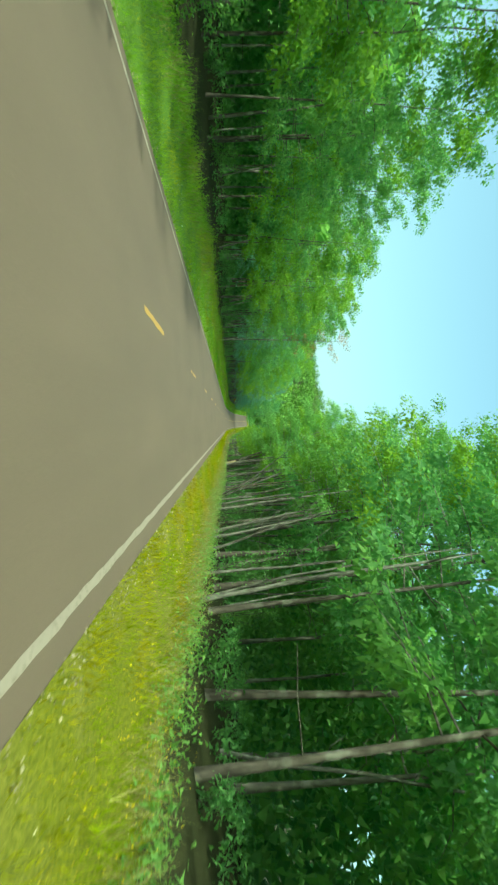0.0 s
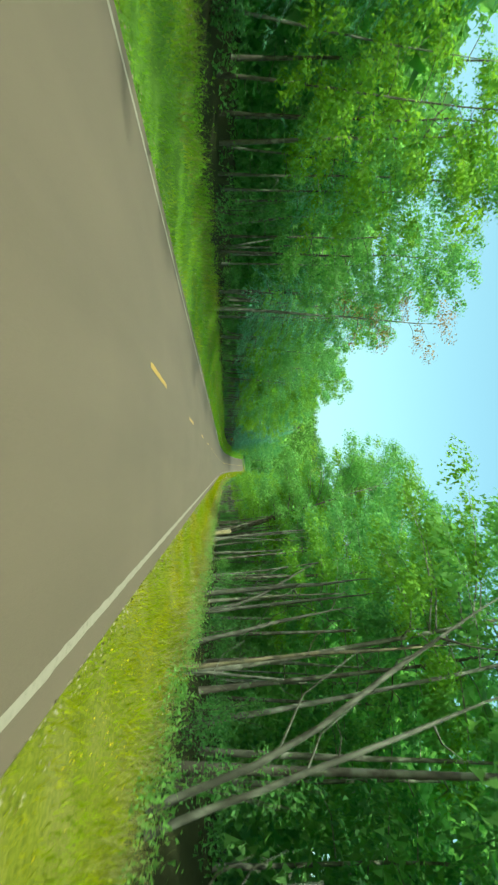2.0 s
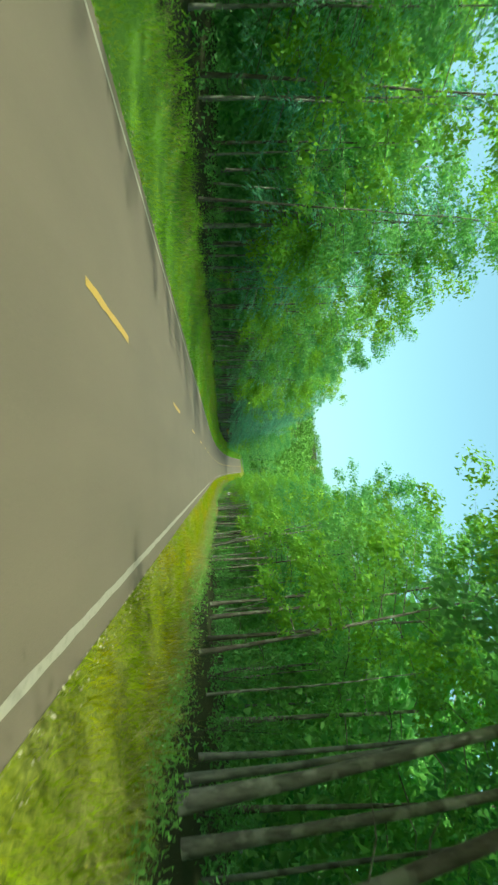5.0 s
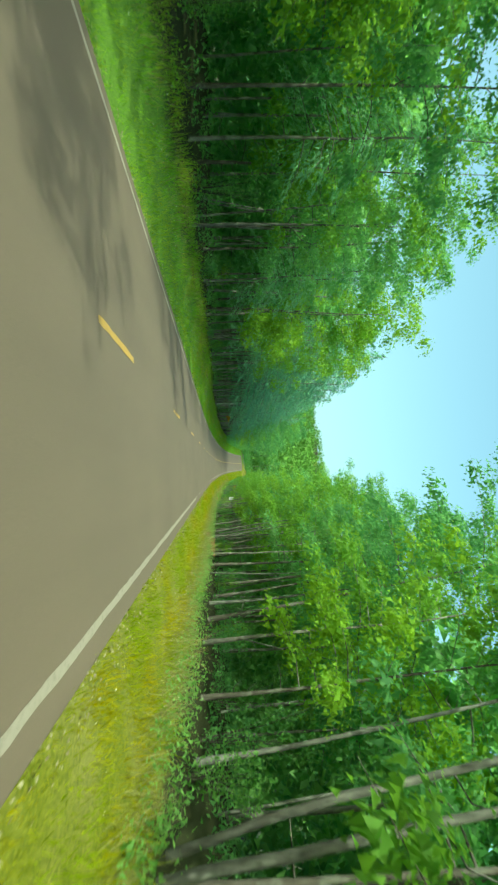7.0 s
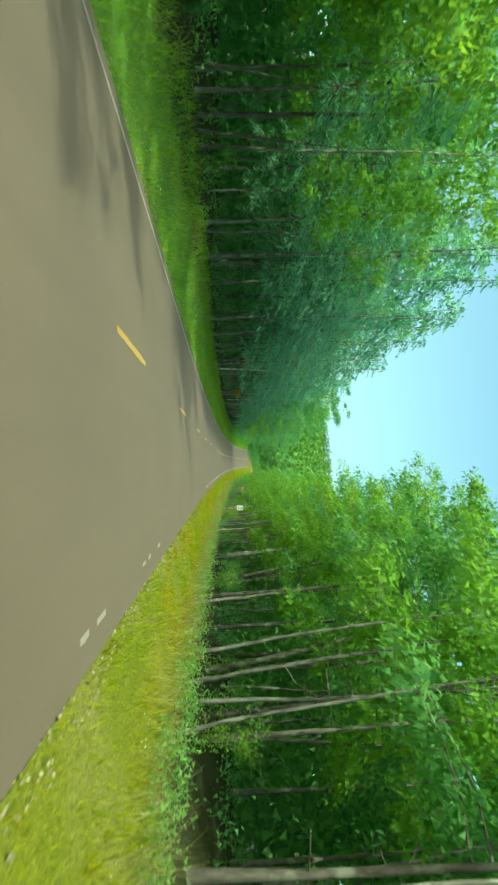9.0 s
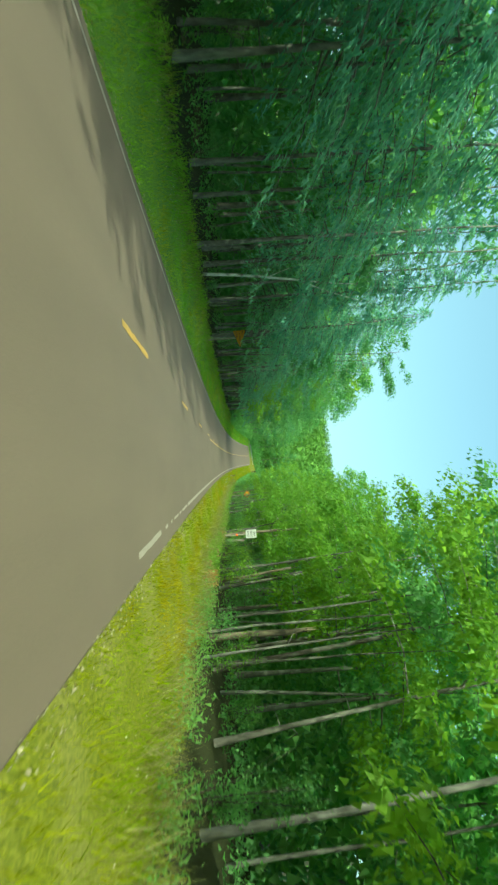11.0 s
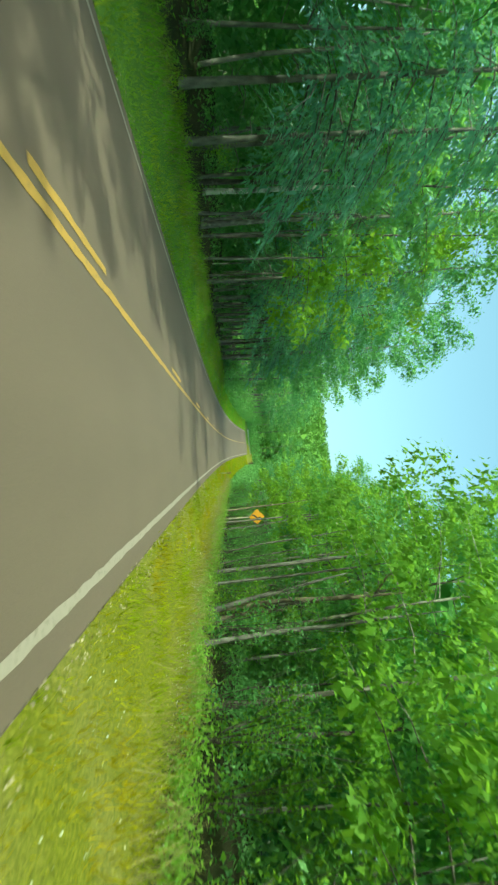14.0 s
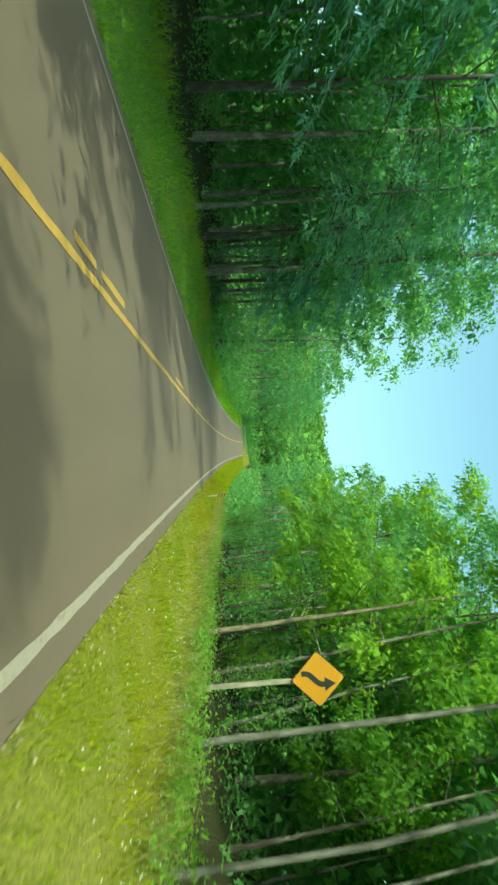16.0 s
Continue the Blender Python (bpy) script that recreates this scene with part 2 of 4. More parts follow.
def facing_tips(rng, centres, facing, hang, length, width):
    """Leaves that face a given way, their tips hanging along another: an array (count, 3, 3)."""
    n = len(centres)
    nrm = unit(facing)
    ax = hang - (hang * nrm).sum(1, keepdims=True) * nrm
    ax = unit(ax + 0.25 * rng.normal(size=(n, 3)))
    bx = unit(np.cross(nrm, ax))
    ls = (length * rng.uniform(0.6, 1.35, n))[:, None]
    ws = ls * width
    return np.stack([centres - ax * ls * 0.35 + bx * ws / 2, centres + ax * ls * 0.65, centres - ax * ls * 0.35 - bx * ws / 2], 1)


def leaf_cluster(rng, centre, r, out, small, broad, leaf):
    """One bough's end: a flattened lobe with a skin of small leaves over a core of broader ones, darker gaps between lobes."""
    shape = np.array((1.0, 1.0, 0.55))
    tris = []
    for count, size, lo, hi, wide in ((small, leaf, 0.72, 1.12, 0.75), (broad, leaf * 1.6, 0.3, 0.78, 0.8)):
        u = unit(rng.normal(size=(count, 3)) + (0, 0, 0.25))
        c = centre + u * shape * r * rng.uniform(lo, hi, (count, 1))
        c[:, 2] -= 0.22 * ((c[:, :2] - centre[:2]) ** 2).sum(1) / max(r, 0.1)
        face = u + (0, 0, 0.45) + 0.45 * rng.normal(size=(count, 3))
        tris.append(facing_tips(rng, c, face, u * 0.5 + out * 0.5 + (0, 0, -0.8), size, wide))
    return tris


def needle_fan(rng, path, segs, out, reach, count, length):
    """A drooping flat bough of fine foliage along a limb, fringed and pointing outwards and down."""
    t = rng.uniform(0.12, 1.04, count)
    p = np.stack([np.interp(t, segs, path[:, k]) for k in range(3)], 1)
    side = np.array((-out[1], out[0], 0.0))
    q = rng.uniform(-1, 1, count)
    wide = (0.14 + 0.3 * reach * np.clip(1.15 - t, 0.05, 1))
    c = p + side * (q * wide)[:, None] + out * (0.12 * (1 - np.abs(q)))[:, None]
    c[:, 2] -= 0.32 * np.abs(q) * wide + rng.uniform(0, 0.1, count)
    face = np.array((0, 0, 1.0)) + out * 0.35 + side * (0.5 * q)[:, None] + 0.25 * rng.normal(size=(count, 3))
    hang = out * 0.75 + side * (0.75 * q)[:, None] + np.array((0, 0, -0.75))
    return facing_tips(rng, c, face, hang, length, 0.3)


# ---------------------------------------------------------------- the lie of the land
LANE = 3.15
TURN_Y, TURN_R = 452.0, 38.0


def road_z(y):
    y = np.asarray(y, float)
    return 1.28e-4 * np.maximum(0.0, y - 180.0) ** 2 + 9e-5 * np.maximum(0.0, y - 310.0) ** 2


def land_z(x, y):
    """Height of the ground: verge, low banks, and the hillside beyond the bend."""
    x, y = np.asarray(x, float), np.asarray(y, float)
    base = road_z(np.minimum(y, 490.0)) + np.clip(y - 490, 0, 1000) * 0.165 * np.clip((y - 490) / 60, 0, 1) ** 0.5
    a = np.abs(x)
    bank = np.interp(a, [0, 3.2, 3.7, 5.2, 8.0, 14.0, 40.0, 300.0], [-0.25, -0.25, -0.1, 0.02, 0.42, 0.9, 2.2, 10.0])
    bank = bank + np.where(x < -5.2, np.clip((-x - 5.2) * 0.06, 0, 0.5), 0)
    lumps = 0.06 * np.sin(x * 1.7 + y * 0.31) * np.sin(y * 0.47 + 1.3) * np.clip((a - 4.2) / 2, 0, 1)
    return base + bank + lumps


def centre_line():
    """Points, headings and heights along the middle of the road."""
    pts = [(0.0, y, float(road_z(y)), 0.0) for y in np.arange(-40.0, TURN_Y, 2.0)]
    z0 = float(road_z(TURN_Y))
    for k in range(0, 33):
        w = k / 32 * radians(88)
        pts.append((TURN_R - TURN_R * math.cos(w), TURN_Y + TURN_R * math.sin(w), z0 + 0.066 * TURN_R * w, w))
    return pts


LINE = centre_line()


def along(offsets_z, first, last, mat, name):
    """A strip along the road with the given (offset, height) cross-section between two distances y."""
    rows = [p for p in LINE if first - 1e-6 <= p[1] <= last + 1e-6]
    verts, faces, k = [], [], len(offsets_z)
    for x, y, z, w in rows:
        for o, dz in offsets_z:
            verts.append((x + o * math.cos(w), y - o * math.sin(w), z + dz))
    for i in range(len(rows) - 1):
        for j in range(k - 1):
            faces.append((i * k + j, i * k + j + 1, (i + 1) * k + j + 1, (i + 1) * k + j))
    return mesh_of(name, verts, faces, mat)


def crown(o):
    return -0.02 * abs(o)


# ---------------------------------------------------------------- ground and road
def build_ground():
    xs = np.concatenate([[-900, -500, -300, -160, -90, -60, -40, -30, -24], np.arange(-20, -3.2, 0.7), [-3.2, 0, 3.2], np.arange(3.7, 20.5, 0.7), [24, 30, 40, 60, 90, 160, 300, 500, 900]])
    ys = np.concatenate([[-400, -150, -60], np.arange(-40, 351, 1.5), np.arange(356, 520, 8), np.arange(530, 1500, 45), [1500, 1560, 1700, 2200, 3500]])
    gx, gy = np.meshgrid(xs, ys)
    gz = land_z(gx, gy)
    gz = gz + np.where(gy > 560, 9 * np.sin(gx * 0.011 + 1) + 5 * np.sin(gx * 0.027 + gy * 0.01), 0)
    n, m = gx.shape
    faces = [(i * m + j, i * m + j + 1, (i + 1) * m + j + 1, (i + 1) * m + j) for i in range(n - 1) for j in range(m - 1)]
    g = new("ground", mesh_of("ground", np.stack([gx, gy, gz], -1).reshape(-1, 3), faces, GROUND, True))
    tagged(g, "mown grass verge turning to brown leaf litter, darkened to look shaded, under the trees", "ground", "", "structure")


build_ground()
half = LANE + 0.3
road_shape = [(-half - 0.12, -0.3), (-half - 0.05, crown(half) - 0.03), (-half, crown(half)), (-1.6, crown(1.6)), (0, 0), (1.6, crown(1.6)), (half, crown(half)), (half + 0.05, crown(half) - 0.03), (half + 0.12, -0.3)]
road = tagged(new("road", along(road_shape, -40, 900, ASPHALT, "road")), "sun-bleached tan-grey asphalt two-lane country road", "road", "", "structure")


def paint_strip(name, x, y0, y1, width, mat, seed, label, ragged=0.012):
    """A worn painted strip lying on the asphalt, its edges slightly ragged."""
    rng = np.random.RandomState(seed)
    step = 0.3
    ys = np.linspace(y0, y1, max(3, int((y1 - y0) / step) + 1))
    verts, faces = [], []
    for i, y in enumerate(ys):
        tip = 0.85 if i in (0, len(ys) - 1) and y1 - y0 < 8 else 1.0
        a, b = x - width / 2 * tip + rng.uniform(-ragged, ragged), x + width / 2 * tip + rng.uniform(-ragged, ragged)
        z = float(road_z(y))
        verts += [(a, y, z + crown(a) + 0.005), (b, y, z + crown(b) + 0.005)]
    for i in range(len(ys) - 1):
        faces.append((2 * i, 2 * i + 1, 2 * i + 3, 2 * i + 2))
    ob = part(name, mesh_of(name, verts, faces, mat), road, label)
    return ob


# edge lines: unbroken on one side, worn through in places on the other
paint_strip("edge_line", -LANE, -38, 450, 0.1, WHITE_PAINT, 1, "thin white edge line", 0.007)
worn = [(-38, 160.5), (161.4, 162.6), (166.6, 167.0), (167.4, 167.9), (171.2, 171.6), (172.0, 172.4), (173.6, 174.1), (206.0, 209.3), (210.2, 210.8), (211.6, 211.9), (212.5, 213.9), (214.3, 214.9), (215.3, 217.6), (218.0, 450)]
for k, (a, b) in enumerate(worn):
    paint_strip("edge_line", LANE - 0.02, a, b, 0.1 if b - a > 3 else 0.07, WHITE_PAINT, 20 + k, "worn white edge line", 0.01)
DASH_Y, CYCLE, DASH = 10.46, 12.19, 3.05
for k in range(-3, 27):
    y = DASH_Y + CYCLE * k
    gap = {1: 1.1, 7: 0.0, 5: 2.55, 11: 1.0, 23: 1.2}.get(k, 0)
    if gap:
        paint_strip("centre_dash", 0, y, y + gap - 0.15, 0.1, YELLOW_PAINT, 60 + k, "worn yellow centre dash")
        paint_strip("centre_dash", 0, y + gap + 0.15, y + DASH, 0.1, YELLOW_PAINT, 160 + k, "worn yellow centre dash")
    else:
        paint_strip("centre_dash", 0, y, y + DASH, 0.1, YELLOW_PAINT, 60 + k, "worn yellow centre dash")
paint_strip("no_passing_line", 0.2, 245.8, 450, 0.1, YELLOW_PAINT, 50, "unbroken yellow line")


# ---------------------------------------------------------------- trees
def tree_thing(name, seed, height, base, radius, limbs, leaves, leaf=0.13, lean=(0, 0), trunk_r=0.13, bark=BARK_GREY, leaf_mat=LEAF, kind="broad", label="", category="tree", spray_r=0.8, core=40, fine=True):
    """A tapered, slightly crooked stem with limbs, and lobes of leaves or drooping fans along the limbs."""
    rng = np.random.RandomState(seed)
    root = new(name)
    tagged(root, label, category, "trees along the road")
    verts, faces = [], []
    steps = 8
    wob = np.cumsum(rng.normal(scale=0.12, size=(steps, 2)), 0)
    hs = np.linspace(-0.35, height * 0.96, steps)
    spine = np.array([(lean[0] * max(h, 0) / height + wob[i][0] * h / height, lean[1] * max(h, 0) / height + wob[i][1] * h / height, h) for i, h in enumerate(hs)])
    rad = trunk_r * (1 - 0.86 * (np.maximum(hs, 0) / height) ** 0.9)
    rad[0] *= 1.45
    tube(spine, rad, 8 if fine else 6, verts, faces)
    at = lambda h: np.array([np.interp(h, hs, spine[:, k]) for k in range(3)])
    segs = np.array([0.0, 0.5, 1.0]) if kind != "broad" or not fine else np.array([0.0, 0.3, 0.65, 1.0])
    tris = []
    for k in range(limbs):
        f = (k + rng.uniform(0.1, 0.9)) / limbs
        h = base + (height * 0.97 - base) * f
        w = k * 2.399 + rng.uniform(-0.5, 0.5)
        if fine and rng.rand() < 0.45:
            w = math.pi + rng.uniform(-1.2, 1.2)
        if kind == "broad":
            reach = radius * math.sqrt(max(0.05, 1 - ((f - 0.36) / 0.68) ** 2)) * rng.uniform(0.7, 1.08)
            rise = (0.12 + 0.7 * f) * reach * rng.uniform(0.4, 1.0)
            sag = 0.3 * reach * (1 - f)
        else:
            reach = radius * (1 - f) ** 0.8 * rng.uniform(0.75, 1.1) + 0.12
            rise, sag = -0.08 * reach, 0.34 * reach
        out = np.array([math.cos(w), math.sin(w), 0.0])
        start = at(min(h, height * 0.95))
        side = np.array([-out[1], out[0], 0]) * rng.uniform(-0.25, 0.25) * reach
        path = np.array([start + out * reach * t + side * t * t + np.array([0, 0, rise * t ** 0.8 - sag * t * t]) for t in segs])
        r0 = max(0.012, trunk_r * 0.36 * (1 - 0.75 * f))
        tube(path, r0 * (1 - 0.88 * segs), 3, verts, faces)
        if kind != "broad":
            tris.append(needle_fan(rng, path, segs, out, reach, max(14, int(leaves * reach / radius)), leaf))
            continue
        for t in ((0.4, 0.72, 0.98) if reach > radius * 0.55 else (0.55, 0.95)):
            t += rng.uniform(-0.12, 0.06)
            p = np.array([np.interp(t, segs, path[:, j]) for j in range(3)]) + np.clip(rng.normal(size=3), -1.5, 1.5) * (0.3, 0.3, 0.2)
            r = spray_r * rng.uniform(0.75, 1.3)
            tris += leaf_cluster(rng, p, r, out, int(leaves * (r / spray_r) ** 1.5), int(core * (r / spray_r) ** 1.5), leaf)
    # dead twigs low on the stem
    for k in range((4 if kind == "broad" else 9) if fine else 0):
        h = rng.uniform(1.0, max(1.4, base))
        w, reach = rng.uniform(0, 6.28), rng.uniform(0.4, 1.3)
        start = at(h)
        path = [start, start + np.array([math.cos(w) * reach * 0.5, math.sin(w) * reach * 0.5, rng.uniform(-0.05, 0.25)]), start + np.array([math.cos(w) * reach, math.sin(w) * reach, rng.uniform(-0.2, 0.5)])]
        tube(path, [0.02, 0.013, 0.004], 3, verts, faces)
    part("trunk", mesh_of("trunk", verts, faces, bark, True), root)
    part("crown", soup("crown", np.concatenate(tris), leaf_mat), root)
    return root


def bare_trunk(name, seed, height, lean, trunk_r, bark, label, broken=True):
    """A leafless or broken stem of the wood's edge."""
    rng = np.random.RandomState(seed)
    root = tagged(new(name), label, "tree trunk", "bare trunks in the wood")
    verts, faces = [], []
    hs = np.linspace(-0.35, height, 8)
    wob = np.cumsum(rng.normal(scale=0.05, size=(8, 2)), 0)
    spine = np.array([(lean[0] * h / height + wob[i][0], lean[1] * h / height + wob[i][1], h) for i, h in enumerate(hs)])
    rad = trunk_r * np.linspace(1.15, 0.55 if broken else 0.12, 8)
    tube(spine, rad, 8, verts, faces)
    part("trunk", mesh_of("trunk", verts, faces, bark, True), root)
    for k in range(4):
        h = rng.uniform(0.35, 0.95) * height
        start = np.array([np.interp(h, hs, spine[:, j]) for j in range(3)])
        w, reach = rng.uniform(0, 6.28), rng.uniform(0.3, 1.5)
        verts, faces = [], []
        tube([start, start + np.array([math.cos(w) * reach * 0.6, math.sin(w) * reach * 0.6, 0.3 * reach]), start + np.array([math.cos(w) * reach, math.sin(w) * reach, 0.8 * reach])], [trunk_r * 0.3, trunk_r * 0.2, 0.005], 4, verts, faces)
        part("branch", mesh_of("branch", verts, faces, bark, True), root)
    return root


def bush(name, seed, height, radius, stems, leaves, leaf, mat, label, category="bush", flat=0.9):
    """Stems that fork from one root, with leaves round their upper parts."""
    rng = np.random.RandomState(seed)
    root = tagged(new(name), label, category, "ferns along the verge" if category == "fern" else "saplings along the wood")
    verts, faces, centres = [], [], []
    verts += [(0.016, 0, -0.15), (0, 0.016, -0.15), (-0.016, 0, -0.15), (0, -0.016, -0.15)]
    for k in range(stems):
        w, r = rng.uniform(0, 6.28), radius * rng.uniform(0.2, 1.0)
        top = np.array([math.cos(w) * r, math.sin(w) * r, height * rng.uniform(0.55, 1.0)])
        path = np.array([(0, 0, -0.15), top * (0.35, 0.35, 0.5), top])
        base = len(verts)
        for p, q in ((path[1], 0.007), (path[2], 0.003)):
            verts += [(p[0] + q, p[1], p[2]), (p[0], p[1] + q, p[2]), (p[0] - q, p[1], p[2]), (p[0], p[1] - q, p[2])]
        for j in range(4):
            i = (j + 1) % 4
            faces += [(j, i, base + i, base + j), (base + j, base + i, base + 4 + i, base + 4 + j)]
        for s in range(6):
            t = rng.uniform(0.12, 1.05)
            p = np.array([np.interp(t, [0, 0.5, 1], path[:, j]) for j in range(3)])
            centres.append(p + rng.normal(size=(leaves, 3)) * (0.3, 0.3, 0.2) * radius * 0.55)
    c = np.concatenate(centres)
    c[:, 2] = np.abs(c[:, 2]) + 0.03
    part("stem", mesh_of("stem", verts, faces, BARK_DARK, True), root)
    part("foliage", soup("foliage", leaf_quads(rng, c, leaf, 0.5, flat), mat), root)
    return root


def edge(side, y):
    """Distance from the middle of the road at which grass gives way to the wood."""
    y = np.asarray(y, float)
    if side > 0:
        return np.interp(y, [0, 40, 55, 70, 84, 140, 165, 225, 245, 252, 270, 340], [5.5, 5.55, 5.95, 6.25, 5.6, 5.6, 5.8, 5.7, 6.2, 6.35, 6.0, 6.0]) + 0.1 * np.sin(y / 3.1)
    return np.interp(y, [0, 24, 32, 100, 150, 190, 235, 290, 340], [5.9, 6.0, 6.4, 6.6, 7.1, 7.3, 6.3, 6.3, 6.6]) + 0.12 * np.sin(y / 5)


def blocks_sign(x, y):
    return (4.5 < x < 7.6 and (83 < y < 91 or 212.5 < y < 217)) or (-8.6 < x < -5 and 228 < y < 234) or (4.5 < x < 7.9 and 226 < y <= 237) or (4.5 < x < 9.4 and (237 < y < 247.5 or 291 < y < 300.5)) or (-7.4 < x < -4 and 233 < y < 246)


def placed(source, x, y, turn=0.0, size=1.0, tall=1.0, sink=0.0, tilt=(0, 0)):
    """A copy of a thing set on the ground."""
    ob = copy_thing(source, pose(x, y, float(land_z(x, y)) - sink, tilt[0], tilt[1], turn))
    ob.scale = (size, size, size * tall)
    return ob


BROAD = "tall broadleaf tree with a slender dark trunk and full green crown"
front = [
    tree_thing("broadleaf_tree", 11, 15.5, 5.2, 4.3, 26, 64, 0.13, (-1.5, 0.6), 0.085, BARK_DARK, LEAF, label=BROAD),
    tree_thing("broadleaf_tree", 12, 17.0, 5.8, 4.6, 27, 64, 0.135, (-1.3, 0.2), 0.095, BARK_DARK, LEAF, label=BROAD),
    tree_thing("broadleaf_tree", 13, 14.5, 3.9, 4.0, 25, 64, 0.13, (-1.2, 0.3), 0.078, BARK_GREY, LEAF_BRIGHT, label="broadleaf tree with pale bark and bright sunlit leaves"),
    tree_thing("broadleaf_tree", 14, 16.0, 6.2, 4.2, 25, 64, 0.13, (-1.0, 1.4), 0.078, BARK_PALE, LEAF, label="broadleaf tree with a pale mottled leaning trunk"),
    tree_thing("broadleaf_tree", 15, 13.0, 2.9, 3.9, 26, 64, 0.13, (-0.8, -0.3), 0.075, BARK_DARK, LEAF_BRIGHT, label="young broadleaf tree with low bright green branches"),
    tree_thing("broadleaf_tree", 17, 15.0, 3.9, 4.2, 28, 64, 0.13, (-0.5, 0.2), 0.09, BARK_DARK, LEAF, label="spreading broadleaf tree with branches hanging low over the verge"),
]
RUSSET = leaf_material("russet_leaves", (0.16, 0.13, 0.06), (0.36, 0.22, 0.11), (0.34, 0.24, 0.1), 0.35)
russet = tree_thing("russet_tree", 18, 13.9, 7.0, 2.2, 18, 46, 0.1, (0.4, 0.2), 0.11, BARK_GREY, RUSSET, label="thin tree with a reddish-brown half-bare crown", spray_r=0.55, core=4)
arching = tree_thing("arching_tree", 16, 16.5, 6.6, 5.2, 32, 116, 0.12, (-2.6, 0.0), 0.13, BARK_GREY, LEAF_BRIGHT, label="tall broadleaf tree arching out over the road", spray_r=0.85, core=48)
leaning = tree_thing("arching_tree", 19, 15.0, 4.8, 5.0, 34, 116, 0.12, (-4.4, 0.0), 0.15, BARK_DARK, LEAF, label="leaning broadleaf tree with a dense crown over the road", spray_r=0.85, core=48)
conifers = [
    tree_thing("conifer_tree", 31, 16.5, 3.0, 3.5, 74, 108, 0.29, (0.3, 0.1), 0.1, BARK_PALE, NEEDLE, "conifer", "dark green conifer with drooping layered branches"),
    tree_thing("conifer_tree", 32, 15.5, 4.6, 3.2, 66, 108, 0.29, (0.1, -0.2), 0.085, BARK_PALE, NEEDLE, "conifer", "dark conifer with bare lower trunk and dead twigs"),
    tree_thing("conifer_tree", 33, 18.5, 6.0, 1.9, 66, 80, 0.24, (0, 0), 0.13, BARK_GREY, NEEDLE, "conifer", "tall narrow conifer with a pointed spire"),
]
rear = [
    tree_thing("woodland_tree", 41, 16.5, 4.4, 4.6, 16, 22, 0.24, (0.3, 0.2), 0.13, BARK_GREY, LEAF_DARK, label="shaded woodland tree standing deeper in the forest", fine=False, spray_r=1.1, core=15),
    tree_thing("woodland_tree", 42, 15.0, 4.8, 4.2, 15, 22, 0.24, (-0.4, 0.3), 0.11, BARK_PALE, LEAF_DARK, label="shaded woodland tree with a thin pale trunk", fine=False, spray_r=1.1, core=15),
    tree_thing("woodland_tree", 43, 17.5, 5.2, 4.4, 16, 22, 0.24, (0.2, -0.5), 0.12, BARK_DARK, LEAF, label="shaded woodland tree with dark bark", fine=False, spray_r=1.1, core=15),
]
bushes = [
    bush("sapling", 51, 2.6, 1.0, 9, 13, 0.1, LEAF_BRIGHT, "leafy green sapling at the edge of the wood", "sapling"),
    bush("sapling", 52, 1.7, 1.1, 9, 12, 0.1, LEAF, "low leafy undergrowth beside the trees", "undergrowth"),
    bush("sapling", 53, 3.4, 1.1, 11, 13, 0.105, LEAF, "tall leafy sapling under the trees", "sapling"),
    bush("sapling", 54, 1.1, 0.9, 8, 11, 0.115, LEAF_DARK, "low dark undergrowth on the forest floor", "undergrowth"),
]
withered = bush("withered_fern", 55, 0.55, 0.55, 8, 12, 0.1, RUST_LEAF, "withered rust-brown ferns at the edge of the grass", "fern")
stems = [
    bare_trunk("bare_trunk", 61, 8.5, (0.9, 0.3), 0.085, BARK_PALE, "pale bare leaning trunk in the shade"),
    bare_trunk("bare_trunk", 62, 10.0, (-0.8, -0.4), 0.06, BARK_PALE, "thin pale bare trunk in the shade", False),
    bare_trunk("bare_trunk", 63, 11.0, (0.3, 0.6), 0.1, BARK_GREY, "grey mottled bare trunk at the edge of the wood", False),
]


def left_top(y):
    """Height of the tree tops on the shaded side."""
    return float(np.interp(y, [-20, 30, 38, 48, 60, 82, 96, 105, 112, 130, 160, 168, 186, 193, 210, 227, 242, 265, 285, 303, 335], [11, 10.8, 10, 10, 11.4, 12.8, 11.2, 10.8, 13, 13.4, 13, 14, 14, 18.5, 20.5, 18.5, 20, 18, 18.5, 21, 21.5]))


